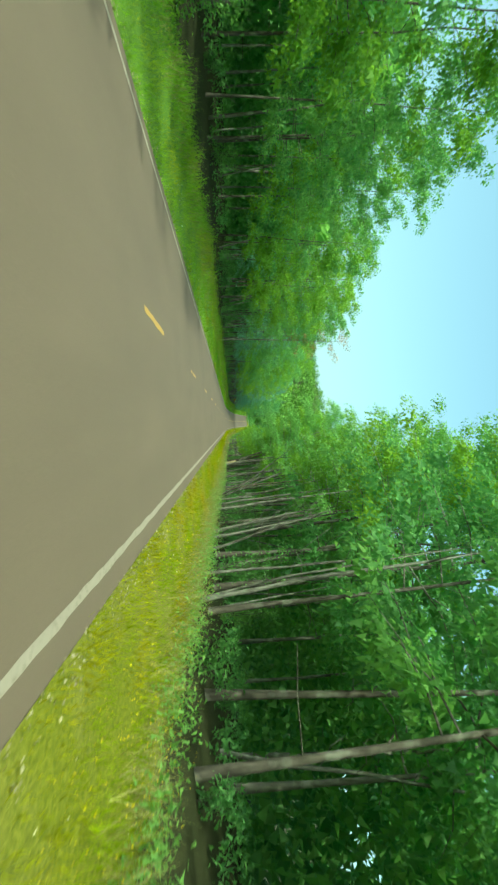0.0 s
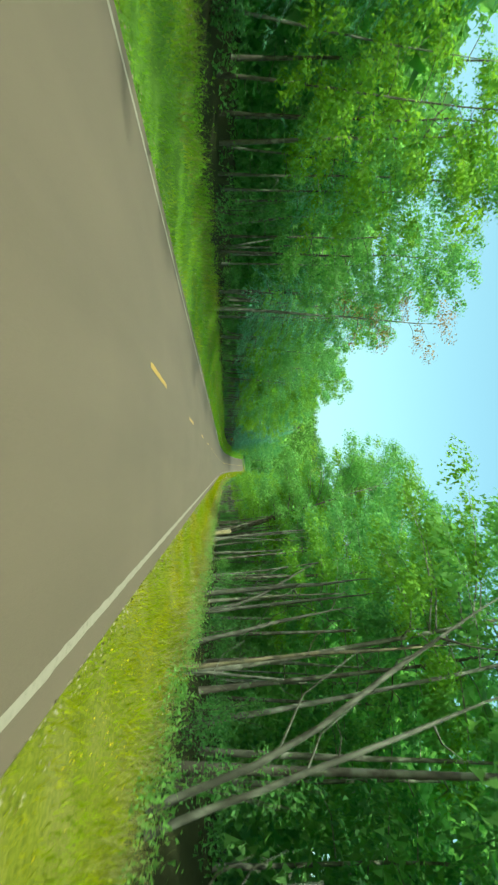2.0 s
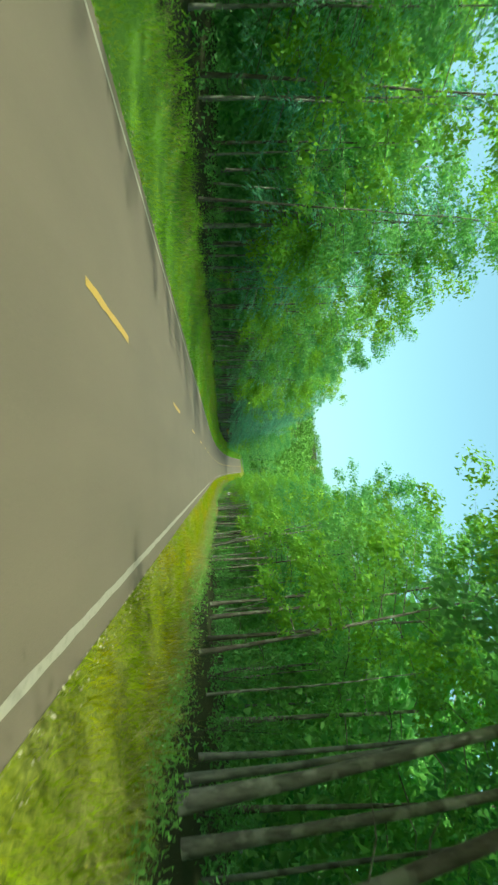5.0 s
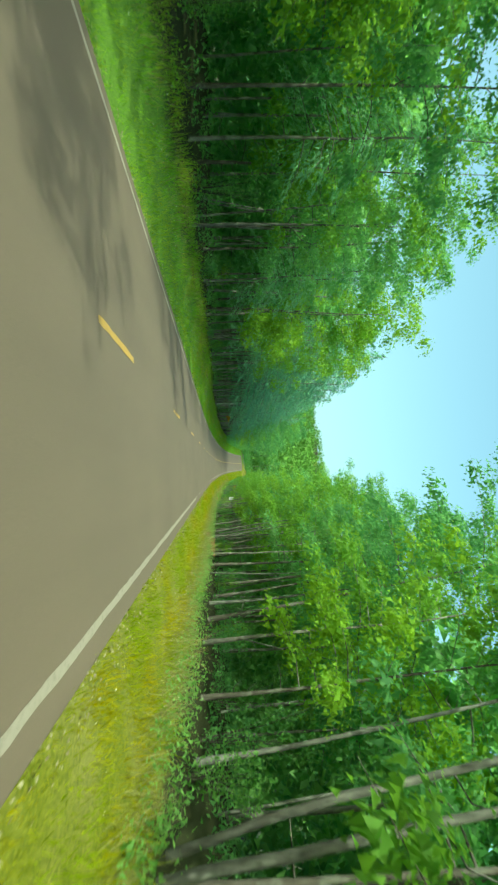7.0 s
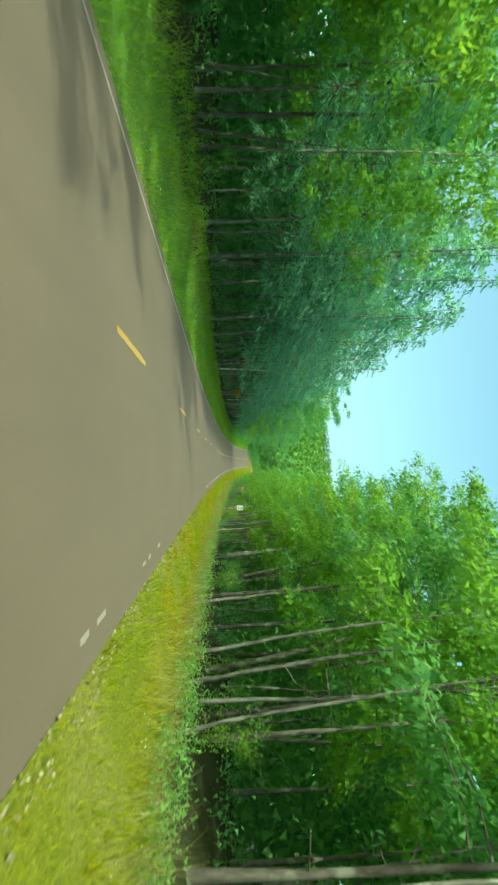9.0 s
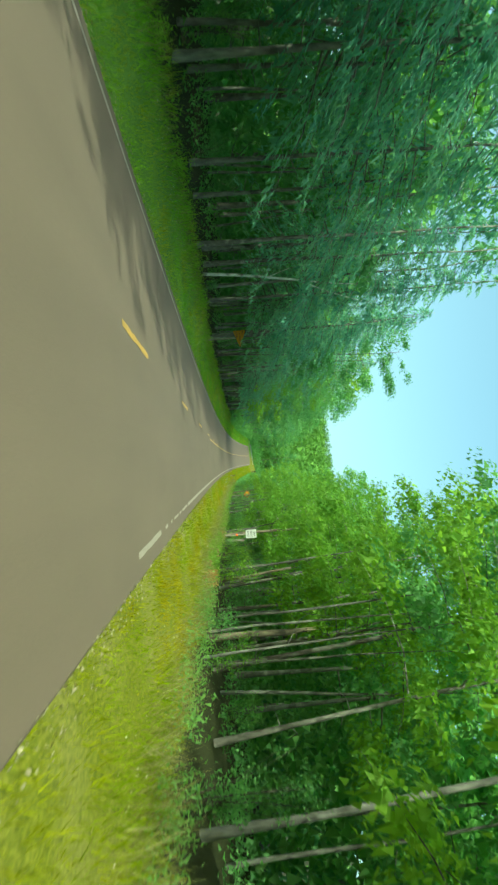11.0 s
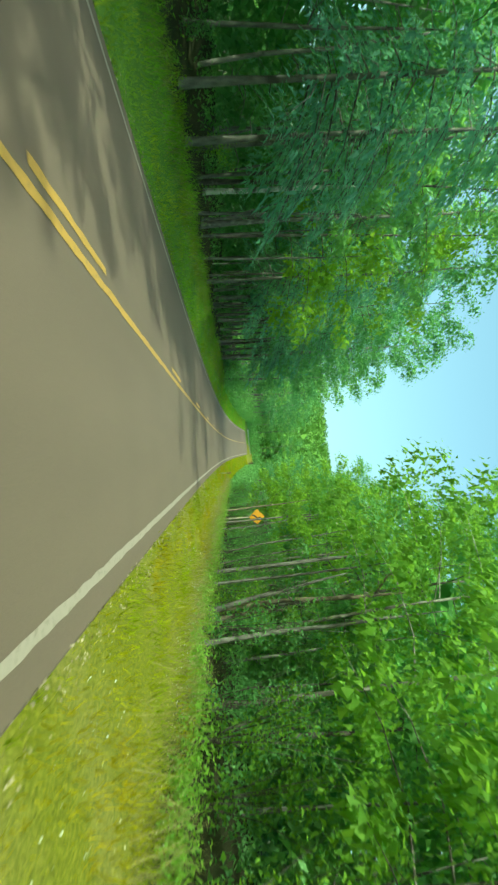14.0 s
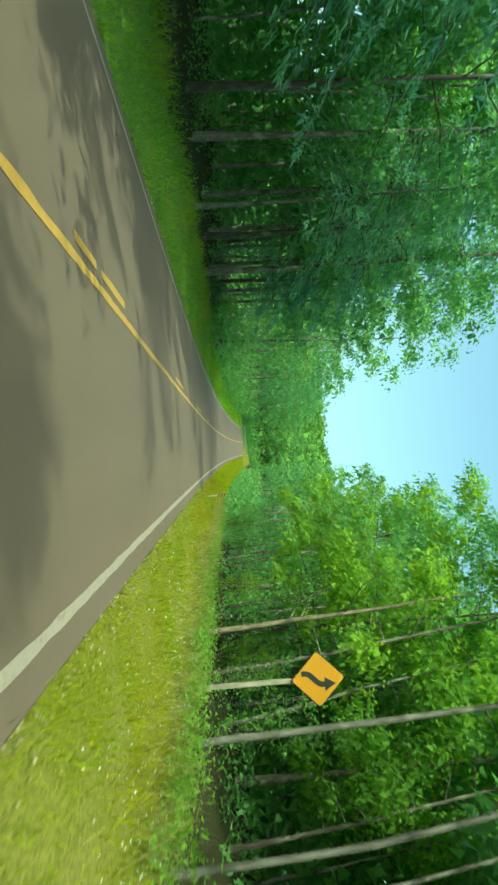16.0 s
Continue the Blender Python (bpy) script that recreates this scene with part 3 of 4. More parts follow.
def plant():
    rng = np.random.RandomState(5)
    # the edge of the wood on the sunny side and on the shaded side of the road
    y = -14.0
    while y < 335:
        low = y > 225
        k = rng.choice(6, p=[0.14, 0.06, 0.36, 0.02, 0.3, 0.12] if low else [0.3, 0.24, 0.06, 0.12, 0.06, 0.22] if y < 110 else [0.2, 0.18, 0.16, 0.12, 0.16, 0.18])
        x = float(edge(1, y)) + rng.uniform(1.7, 3.1) + (1.9 if 236 < y < 250 or 291 < y < 302 else 0)
        big = rng.uniform(0.9, 1.1) * (1.12 if y < 70 else 1.0)
        x = max(x, 7.5)
        placed(front[k], x, y, rng.uniform(-50, 50), big, rng.uniform(0.94, 1.08), 0, (rng.uniform(-4, 4), rng.uniform(-3, 3)))
        y += rng.uniform(3.4, 5.6)
    y = -16.0
    while y < 335:
        dark = 0.85 if y > 195 else 0.5 if y > 100 else 0.35
        x = -float(edge(-1, y)) - rng.uniform(1.6, 3.0) - (1.4 if y < 60 else 0.4 if y < 190 else 0)
        if rng.rand() < dark:
            k = rng.choice(3, p=[0.58, 0.34, 0.08])
            placed(conifers[k], x + rng.uniform(-0.6, 0.8), y, rng.uniform(0, 360), rng.uniform(0.9, 1.08) * left_top(y) / (17.5, 16.5, 18.5)[k])
            y += rng.uniform(2.7, 4.2)
        else:
            k = rng.choice(6, p=[0.14, 0.1, 0.1, 0.04, 0.24, 0.38])
            placed(front[k], x, y, 180 + rng.uniform(-50, 50), rng.uniform(0.9, 1.06) * left_top(y) / (15.5, 17, 14.5, 16, 13, 15)[k], rng.uniform(0.92, 1.06))
            y += rng.uniform(2.8, 3.8) if y < 110 else rng.uniform(3.0, 4.2)
    # crowns that reach out over the road
    for x, y, s, w in ((8.2, 31.5, 0.98, 15), (8.4, 44.0, 1.0, -10), (8.0, 58.0, 0.95, 5), (7.3, 101.0, 1.1, -15), (8.0, 101.0, 0.95, 20), (8.2, 183.0, 0.85, -15), (8.2, 200.0, 0.85, 10)):
        placed(arching, x, y, w, s)
    # deeper rows
    for side in (1, -1):
        for row, gap in ((13.6, 6.8), (18.0, 17.0)):
            y = -18.0
            while y < 345:
                k = rng.choice(3)
                src = conifers[1] if side < 0 and y > 190 and rng.rand() < 0.45 else rear[k]
                placed(src, side * (row + rng.uniform(-1.6, 1.6)), y, rng.uniform(0, 360), rng.uniform(0.85, 1.1) * (left_top(y) / 16.5 if side < 0 else 1.0))
                y += gap * rng.uniform(0.7, 1.3)
    # further on, both sides as far as the bend
    for side in (1, -1):
        for row in (9.0, 13.5):
            y = 338.0
            while y < 500:
                x = side * (row + rng.uniform(-1.2, 1.2))
                if not (x > 0 and y > TURN_Y - 14 and math.hypot(x - TURN_R, y - TURN_Y) > TURN_R - 8):
                    placed(rear[rng.choice(3)], x, y, rng.uniform(0, 360), rng.uniform(0.9, 1.15))
                y += rng.uniform(8.0, 12.0)
    for k in range(26):
        w = radians(-8 + k * 4.2)
        r = TURN_R + rng.uniform(10, 22)
        placed(rear[k % 3], TURN_R - r * math.cos(w), TURN_Y + r * math.sin(w), rng.uniform(0, 360), rng.uniform(0.9, 1.2))
    # saplings scattered along the edge, most of them in the shade
    for side in (1, -1):
        y = -8.0
        while y < 335:
            thick = side > 0 and y > 222
            k = rng.choice(4, p=[0.45, 0.1, 0.4, 0.05] if thick else [0.2, 0.2, 0.4, 0.2] if side > 0 else [0.1, 0.35, 0.2, 0.35])
            x = side * (float(edge(side, y)) + (rng.uniform(0.5, 3.4) if thick else rng.uniform(0.9, 4.0)))
            if not blocks_sign(x, y):
                placed(bushes[k], x, y, rng.uniform(0, 360), rng.uniform(0.8, 1.3) if thick else rng.uniform(0.7, 1.15))
            y += rng.uniform(1.3, 2.4) if thick else rng.uniform(2.6, 5.0) if side > 0 else rng.uniform(5.0, 10.0)
    # thin pale stems deeper between the trees
    for side in (1, -1):
        y = -4.0
        while y < 335:
            placed(stems[rng.choice(3, p=[0.25, 0.6, 0.15])], side * (float(edge(side, y)) + rng.uniform(3.2, 6.5)), y, rng.uniform(0, 360), rng.uniform(0.7, 1.1), 1.0, 0, (rng.normal() * 6, rng.normal() * 6))
            y += rng.uniform(7.0, 13.0) if side > 0 else rng.uniform(3.0, 6.5)


plant()
placed(stems[2], 7.1, 169.6, 40, 0.62, 1.0, 0, (2, 0.8))
# the patterns stand in the wood themselves
for k, ob in enumerate(front + [russet, arching, leaning] + conifers + rear + bushes + [withered] + stems):
    x, y = (15.5 + (k % 3) * 2.0, 300.0 + k * 2.2) if ob is not withered else (6.2, 165.8)
    if ob is russet:
        x, y = -7.3, 75.0
    ob.matrix_basis = pose(x, y, float(land_z(x, y)))
placed(conifers[0], -9.0, 120.0, 20, 1.0)
placed(conifers[2], -7.6, 322.0, 70, 1.36)
placed(leaning, 7.0, 93.2, 0, 1.0)
placed(leaning, 7.6, 97.6, -12, 1.05)
for x, y, s in ((6.4, 167.2, 0.8), (6.45, 241.3, 0.9), (6.6, 242.2, 0.85), (6.4, 240.3, 0.75), (6.2, 230.0, 0.6), (5.6, 166.9, 0.6), (5.8, 220.6, 0.7), (6.0, 221.8, 0.8), (5.7, 222.6, 0.55)):
    placed(withered, x, y, x * 100, s)


def broken_stump(x, y):
    """A snapped stem with a splintered pale top."""
    rng = np.random.RandomState(9)
    root = tagged(new("broken_stump"), "tan snapped tree stump with a splintered top, edge of the wood", "stump")
    verts, faces = [], []
    tube([(0, 0, -0.3), (0.02, 0, 0.4), (0.06, 0.03, 1.0), (0.08, 0.05, 1.45)], [0.23, 0.19, 0.18, 0.15], 10, verts, faces)
    part("stem", mesh_of("stem", verts, faces, STUMP_BARK, True), root)
    for k in range(8):
        w = k * 0.785
        a = np.array([0.08 + 0.085 * math.cos(w), 0.05 + 0.085 * math.sin(w), 1.36])
        verts, faces = [], []
        tube([a, a + np.array([0.03 * math.cos(w), 0.03 * math.sin(w), rng.uniform(0.12, 0.3)])], [0.06, 0.012], 5, verts, faces)
        part("splinter", mesh_of("splinter", verts, faces, SPLIT_WOOD), root, "pale splintered wood")
    root.matrix_basis = pose(x, y, float(land_z(x, y)), 5, -13, 0)


broken_stump(6.75, 90.3)


def edge_trunk(x, y, bends, r, bark, broken=0.0):
    """A crooked stem at the edge of the wood. bends: sideways lean per metre below and above its middle; broken: height at which it snapped off."""
    rng = np.random.RandomState(int(y * 10))
    label = {"tan": "sunlit tan-barked leaning trunk, peeling in patches", "pale": "pale grey slender leaning trunk in the wood's shade", "grey": "grey mottled crooked trunk in the wood's shade", "birch": "white birch trunk with dark notches"}[bark]
    mat = {"tan": BARK_TAN, "pale": BARK_LIGHT, "grey": BARK_MOTTLED, "birch": BIRCH}[bark]
    root = tagged(new("leaning_trunk"), label, "tree trunk", "leaning trunks along the wood")
    top = broken or (rng.uniform(6.5, 8.5) if abs(bends[1]) < 0.13 else rng.uniform(4.6, 5.2))
    hs = np.array([-0.35, 0.0, 0.7, 1.5, 2.4, 3.4, 4.6, 6.2, 8.0, 10.5])
    hs = np.append(hs[hs < top - 0.3], top)
    drift = np.cumsum(rng.normal(scale=0.025, size=(len(hs), 2)), 0)
    spine = np.array([(bends[0] * min(h, 2.0) + bends[1] * max(0.0, h - 2.0) + drift[i][0], drift[i][1] + 0.02 * h, h) for i, h in enumerate(hs)])
    rad = r * np.interp(hs / top, [-0.1, 0.0, 0.08, 0.6, 1.0], [1.5, 1.2, 1.0, 0.78, 0.7 if broken else 0.12])
    verts, faces = [], []
    tube(spine, rad * rng.uniform(0.93, 1.07, len(hs)), 9, verts, faces)
    part("trunk", mesh_of("trunk", verts, faces, mat, True), root)
    at = lambda h: np.array([np.interp(h, hs, spine[:, k]) for k in range(3)])
    for k in range(3):
        h = rng.uniform(0.3, 0.98) * top
        w, reach = rng.uniform(0, 6.28), rng.uniform(0.3, 0.9) if broken else rng.uniform(0.4, 1.8)
        verts, faces = [], []
        way = np.array([math.cos(w), math.sin(w), 0.0])
        tube([at(h), at(h) + way * reach * 0.55 + (0, 0, 0.25 * reach), at(h) + way * reach + (0, 0, 0.85 * reach)], [r * 0.34, r * 0.22, 0.005], 4, verts, faces)
        part("branch", mesh_of("branch", verts, faces, mat, True), root)
    root.matrix_basis = pose(x, y, float(land_z(x, y)))


# trunks of the sunny side's edge, stretch by stretch, then those of the shaded side
for row in ((6.4, 18.3, (-0.115, -0.115), 0.068, "pale"), (6.5, 19.1, (-0.2, -0.12), 0.037, "pale"), (6.4, 22.1, (-0.05, -0.06), 0.048, "pale"), (6.4, 25.8, (-0.29, -0.28), 0.054, "grey"),
            (6.5, 29.9, (-0.17, -0.15), 0.06, "pale"), (6.4, 30.4, (-0.21, -0.19), 0.068, "grey"), (7.1, 35.7, (-0.12, -0.12), 0.068, "grey"), (6.4, 39.0, (-0.1, -0.1), 0.07, "pale"),
            (6.4, 41.2, (-0.08, -0.1), 0.055, "grey"), (6.4, 43.7, (0.01, -0.05), 0.063, "pale", 2.2), (6.5, 45.3, (-0.36, -0.36), 0.057, "pale"), (6.4, 45.8, (-0.42, -0.7), 0.06, "grey")):
    edge_trunk(*row)
for row in ((6.4, 52.1, (-0.03, 0.0), 0.036, "pale", 1.15), (6.7, 54.1, (-0.12, -0.06), 0.057, "tan"), (6.9, 54.6, (0.1, 0.08), 0.049, "pale", 2.6), (7.0, 57.7, (-0.22, -0.21), 0.075, "grey"),
            (7.1, 62.5, (-0.1, -0.1), 0.077, "grey"), (6.5, 62.8, (-0.12, -0.11), 0.108, "grey"), (8.2, 68.5, (-0.21, -0.6), 0.088, "grey"), (6.5, 83.1, (-0.24, -0.08), 0.088, "grey"),
            (6.5, 84.4, (-0.08, -0.08), 0.054, "grey"), (6.6, 86.4, (0.05, 0.03), 0.04, "pale"), (6.5, 133.3, (-0.12, -0.11), 0.085, "grey"), (6.7, 134.4, (-0.31, -0.12), 0.074, "grey")):
    edge_trunk(*row)
for row in ((7.9, 167.3, (0.06, 0.05), 0.033, "pale"), (6.5, 173.6, (-0.1, -0.1), 0.044, "grey"), (6.5, 175.0, (0.0, -0.02), 0.05, "grey"), (6.6, 176.8, (-0.11, -0.1), 0.057, "grey"),
            (6.5, 179.2, (-0.13, -0.1), 0.053, "pale"), (6.5, 185.6, (-0.08, -0.07), 0.06, "pale"), (6.7, 213.9, (-0.05, -0.03), 0.034, "pale"), (6.4, 215.3, (0.02, 0.03), 0.036, "pale"),
            (6.5, 216.9, (-0.04, -0.05), 0.045, "grey"), (6.8, 225.5, (-0.06, -0.11), 0.074, "tan", 3.3), (6.6, 225.9, (-0.07, -0.07), 0.048, "grey"), (7.5, 229.5, (-0.05, -0.04), 0.057, "grey")):
    edge_trunk(*row)
for row in ((7.2, 247.6, (-0.06, 0.02), 0.112, "tan"), (7.1, 248.9, (-0.03, -0.03), 0.084, "grey", 2.7), (7.5, 251.8, (-0.12, -0.1), 0.046, "grey"), (7.0, 268.0, (-0.06, -0.05), 0.073, "pale"),
            (6.9, 271.3, (-0.19, -0.17), 0.082, "grey"), (7.0, 271.6, (-0.1, 0.0), 0.087, "tan"), (7.3, 272.0, (-0.03, 0.01), 0.064, "tan", 2.5), (6.5, 273.1, (-0.03, -0.05), 0.053, "grey"),
            (6.7, 276.8, (-0.07, -0.01), 0.087, "pale"), (7.1, 281.1, (-0.09, -0.09), 0.034, "pale"), (6.9, 283.9, (-0.1, -0.1), 0.048, "pale"), (6.8, 292.8, (-0.07, -0.1), 0.048, "grey")):
    edge_trunk(*row)
for row in ((6.8, 296.4, (-0.04, -0.04), 0.065, "grey"), (6.5, 302.5, (-0.05, -0.05), 0.064, "tan"), (-10.8, 85.5, (0.0, 0.0), 0.061, "pale"), (-10.7, 86.0, (0.09, 0.09), 0.061, "pale"),
            (-8.1, 153.0, (0.03, 0.03), 0.068, "grey"), (-9.3, 174.5, (0.01, 0.0), 0.09, "pale"), (-9.9, 180.9, (-0.04, -0.04), 0.068, "pale"), (-9.3, 182.3, (0.02, 0.02), 0.09, "grey"),
            (-9.3, 183.4, (0.13, 0.13), 0.07, "grey"), (-9.4, 193.8, (0.05, 0.05), 0.07, "pale"), (-9.4, 214.0, (0.05, 0.05), 0.09, "pale"), (-10.2, 261.2, (0.02, 0.02), 0.068, "pale")):
    edge_trunk(*row)
for row in ((-9.3, 267.9, (0.05, 0.05), 0.075, "pale"), (-8.6, 276.7, (-0.01, 0.0), 0.08, "grey"), (-8.0, 279.1, (0.05, 0.05), 0.069, "pale"), (-9.7, 279.4, (-0.12, -0.12), 0.065, "pale"),
            (-9.2, 279.9, (0.01, 0.01), 0.13, "birch"), (-8.4, 281.1, (0.0, 0.0), 0.059, "pale"), (-7.9, 282.0, (0.0, 0.0), 0.053, "pale"), (-7.1, 282.8, (0.02, 0.02), 0.06, "pale"),
            (-9.6, 285.0, (0.01, 0.01), 0.1, "pale"), (-8.0, 290.0, (0.0, 0.0), 0.07, "pale"), (-7.8, 297.6, (0.0, 0.0), 0.075, "pale"), (-8.2, 298.4, (0.05, 0.05), 0.09, "grey")):
    edge_trunk(*row)


def forked_trunk(x, y):
    """A pale leaning stem that forks, half bare."""
    root = tagged(new("bare_trunk"), "white-barked leaning trunk forking below a sparse top", "tree trunk")
    for name, path, rad in (("trunk", [(0, -0.3, -0.3), (0.05, 0.1, 1.6), (0.1, 0.9, 3.6), (0.15, 1.7, 5.4)], [0.1, 0.085, 0.075, 0.065]),
                            ("branch", [(0.15, 1.65, 5.3), (0.3, 2.2, 7.0), (0.4, 2.8, 9.4)], [0.055, 0.045, 0.02]),
                            ("branch", [(0.15, 1.65, 5.3), (0.5, 3.6, 7.4), (0.8, 6.4, 10.6)], [0.05, 0.04, 0.015]),
                            ("branch", [(0.1, 0.9, 3.6), (-0.2, 0.4, 4.8), (-0.3, 0.3, 5.9)], [0.03, 0.02, 0.008])):
        verts, faces = [], []
        tube(path, rad, 8, verts, faces)
        part(name, mesh_of(name, verts, faces, BIRCH, True), root)
    root.matrix_basis = pose(x, y, float(land_z(x, y)))


forked_trunk(-8.3, 234.3)


def snapped_trunk(x, y):
    root = tagged(new("broken_stump"), "tall sunlit beige broken trunk at the wood's edge", "stump")
    verts, faces = [], []
    tube([(0, 0, -0.3), (-0.03, 0, 1.2), (-0.02, -0.1, 2.3), (-0.06, -0.16, 2.9)], [0.12, 0.095, 0.09, 0.06], 9, verts, faces)
    part("stem", mesh_of("stem", verts, faces, BARK_TAN, True), root)
    for k in range(4):
        w = k * 1.6
        verts, faces = [], []
        a = np.array([-0.06 + 0.035 * math.cos(w), -0.16 + 0.035 * math.sin(w), 2.82])
        tube([a, a + np.array([0.02 * math.cos(w), 0.02 * math.sin(w), 0.2 + 0.08 * k])], [0.03, 0.005], 5, verts, faces)
        part("splinter", mesh_of("splinter", verts, faces, SPLIT_WOOD), root)
    root.matrix_basis = pose(x, y, float(land_z(x, y)))


snapped_trunk(6.9, 216.5)
placed(bushes[1], 6.3, 215.6, 30, 0.7)
placed(bushes[0], 7.1, 215.0, 100, 0.75)
placed(stems[1], 7.3, 215.2, 40, 0.7, 1.0, 0, (3, 2))


# ---------------------------------------------------------------- woods behind, and the hill
def wood_wall(side, seed):
    """The depth of the wood: a fine layer of leaves, and a coarser mass behind it."""
    rng = np.random.RandomState(seed)
    for n, y1, near, deep, size, high in ((52000, 350, 14.5, 4.0, 0.46, 0.6), (36000, 350, 18.0, 10.0, 1.1, 1.0), (7000, 520, 15.5, 12.0, 1.05, 1.0)):
        y = rng.uniform(-45 if y1 == 350 else 350, y1, n)
        x = side * (near + deep * rng.uniform(0, 1, n) ** 1.2)
        top = np.array([14.0 if side > 0 else 0.76 * left_top(v) for v in y]) * high
        z = top * rng.uniform(0, 1, n) + land_z(x, y) + 0.1
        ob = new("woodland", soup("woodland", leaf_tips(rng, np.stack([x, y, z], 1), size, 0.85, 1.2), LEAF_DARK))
        tagged(ob, "dense shaded foliage deeper in the forest", "woodland", "", "stuff")


def canopy(side, seed, n):
    """A mostly unseen roof of coarse leaves, added below the edge trees' tops to darken the wood."""
    rng = np.random.RandomState(seed)
    y = rng.uniform(-30, 345, n)
    x = side * rng.uniform(8.6 if side > 0 else 12.0, 34, n)
    low = 9.0 if side > 0 else 0.6 * np.array([left_top(v) for v in y])
    z = land_z(x, y) + low + 1.6 * rng.uniform(0, 1, n) + 0.5 * np.sin(x * 0.9 + y * 0.37)
    ob = new("canopy", soup("canopy", leaf_tips(rng, np.stack([x, y, z], 1), 1.1, 0.8, 0.5), LEAF))
    tagged(ob, "mostly unseen leaf layer added over the deeper wood to darken it", "canopy", "", "stuff")


def undergrowth(side, seed):
    rng = np.random.RandomState(seed)
    n = 2300
    y, x = rng.uniform(-10, 340, n), side * (8.6 + 8 * rng.uniform(0, 1, n))
    r = rng.uniform(0.2, 0.55, n)
    c = np.stack([x, y, land_z(x, y) + r * 0.8], 1)[:, None, :] + rng.normal(size=(n, 18, 3)) * np.stack([r, r, r * 0.6], 1)[:, None, :] * 0.7
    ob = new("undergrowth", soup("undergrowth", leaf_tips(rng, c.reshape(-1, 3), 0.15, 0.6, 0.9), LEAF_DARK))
    tagged(ob, "low leafy undergrowth on the shaded forest floor", "undergrowth", "", "stuff")


def edge_herbs(side, seed, y0, y1, n, mat):
    rng = np.random.RandomState(seed)
    y = rng.uniform(y0, y1, n)
    x = side * (edge(side, y) + np.where(side * y > 222, 0.65, 0.9) * rng.uniform(-0.2, 1.0, n))
    r = rng.uniform(0.08, 0.3, n)
    c = np.stack([x, y, land_z(x, y) + r * 0.9], 1)[:, None, :] + rng.normal(size=(n, 14, 3)) * np.stack([r, r, r * 0.7], 1)[:, None, :] * 0.75
    ob = new("edge_herbs", soup("edge_herbs", leaf_tips(rng, c.reshape(-1, 3), 0.1, 0.5, 0.9), mat))
    tagged(ob, "leafy weeds and ferns where the grass meets the wood", "weeds", "", "stuff")


def thicket(name, seed, n, place, tall, leaf):
    """Low leafy cover along the far stretch."""
    rng = np.random.RandomState(seed)
    x, y = place(rng, n)
    z = land_z(x, y) + tall * rng.uniform(0, 1, n) ** 1.3 * (0.65 + 0.35 * np.sin(x * 1.1 + y * 0.6) * np.sin(y * 0.23))
    ob = new(name, soup(name, leaf_tips(rng, np.stack([x, y, z], 1), leaf, 0.75, 0.9), LEAF))
    tagged(ob, "leafy thicket at the foot of the distant trees", "thicket", "", "stuff")


thicket("thicket", 101, 9000, lambda r, n: (-6.2 - 5 * r.uniform(0, 1, n) ** 1.5, r.uniform(334, 500, n)), 4.5, 0.42)
thicket("thicket", 102, 8000, lambda r, n: (6.2 + 5 * r.uniform(0, 1, n) ** 1.5, r.uniform(334, 446, n)), 4.5, 0.42)


def beyond_bend(r, n):
    w, q = r.uniform(-0.1, 1.7, n), TURN_R + 6.2 + 9 * r.uniform(0, 1, n) ** 1.3
    return TURN_R - q * np.cos(w), TURN_Y + q * np.sin(w)


thicket("thicket", 103, 9000, beyond_bend, 5.5, 0.5)
edge_herbs(1, 77, -8, 222, 2400, LEAF)
edge_herbs(1, 87, 222, 338, 2300, LEAF_BRIGHT)
edge_herbs(-1, 78, -8, 338, 900, LEAF_BRIGHT)
undergrowth(1, 75)
undergrowth(-1, 76)
wood_wall(1, 71)
# added leaf roofs that keep daylight out of the wood
canopy(1, 79, 40000)
canopy(-1, 80, 34000)
wood_wall(-1, 72)


def hill_woods():
    rng = np.random.RandomState(73)
    n = 5000
    y = 505 + 1000 * rng.uniform(0, 1, n) ** 1.6
    x = rng.normal(size=n) * (70 + (y - 500) * 0.32)
    keep = (np.hypot(x - TURN_R, y - TURN_Y) > TURN_R + 14) | (y > 520)
    x, y = x[keep], y[keep]
    z = land_z(x, y) + np.where(y > 560, 9 * np.sin(x * 0.011 + 1) + 5 * np.sin(x * 0.027 + y * 0.01), 0)
    h = rng.uniform(9, 15, len(x))
    w = rng.normal(size=(len(x), 18, 3))
    w /= np.linalg.norm(w, axis=2, keepdims=True)
    w *= rng.uniform(0.55, 1.0, (len(x), 18, 1)) * np.stack([h * 0.38, h * 0.38, h * 0.5], 1)[:, None, :]
    c = (np.stack([x, y, z + h * 0.5], 1)[:, None, :] + w).reshape(-1, 3)
    ob = new("hill_woods", soup("hill_woods", leaf_tips(rng, c, 2.7, 0.85, 0.9), HILL))
    tagged(ob, "sunlit green wooded hillside beyond the bend", "woods", "", "stuff")


hill_woods()


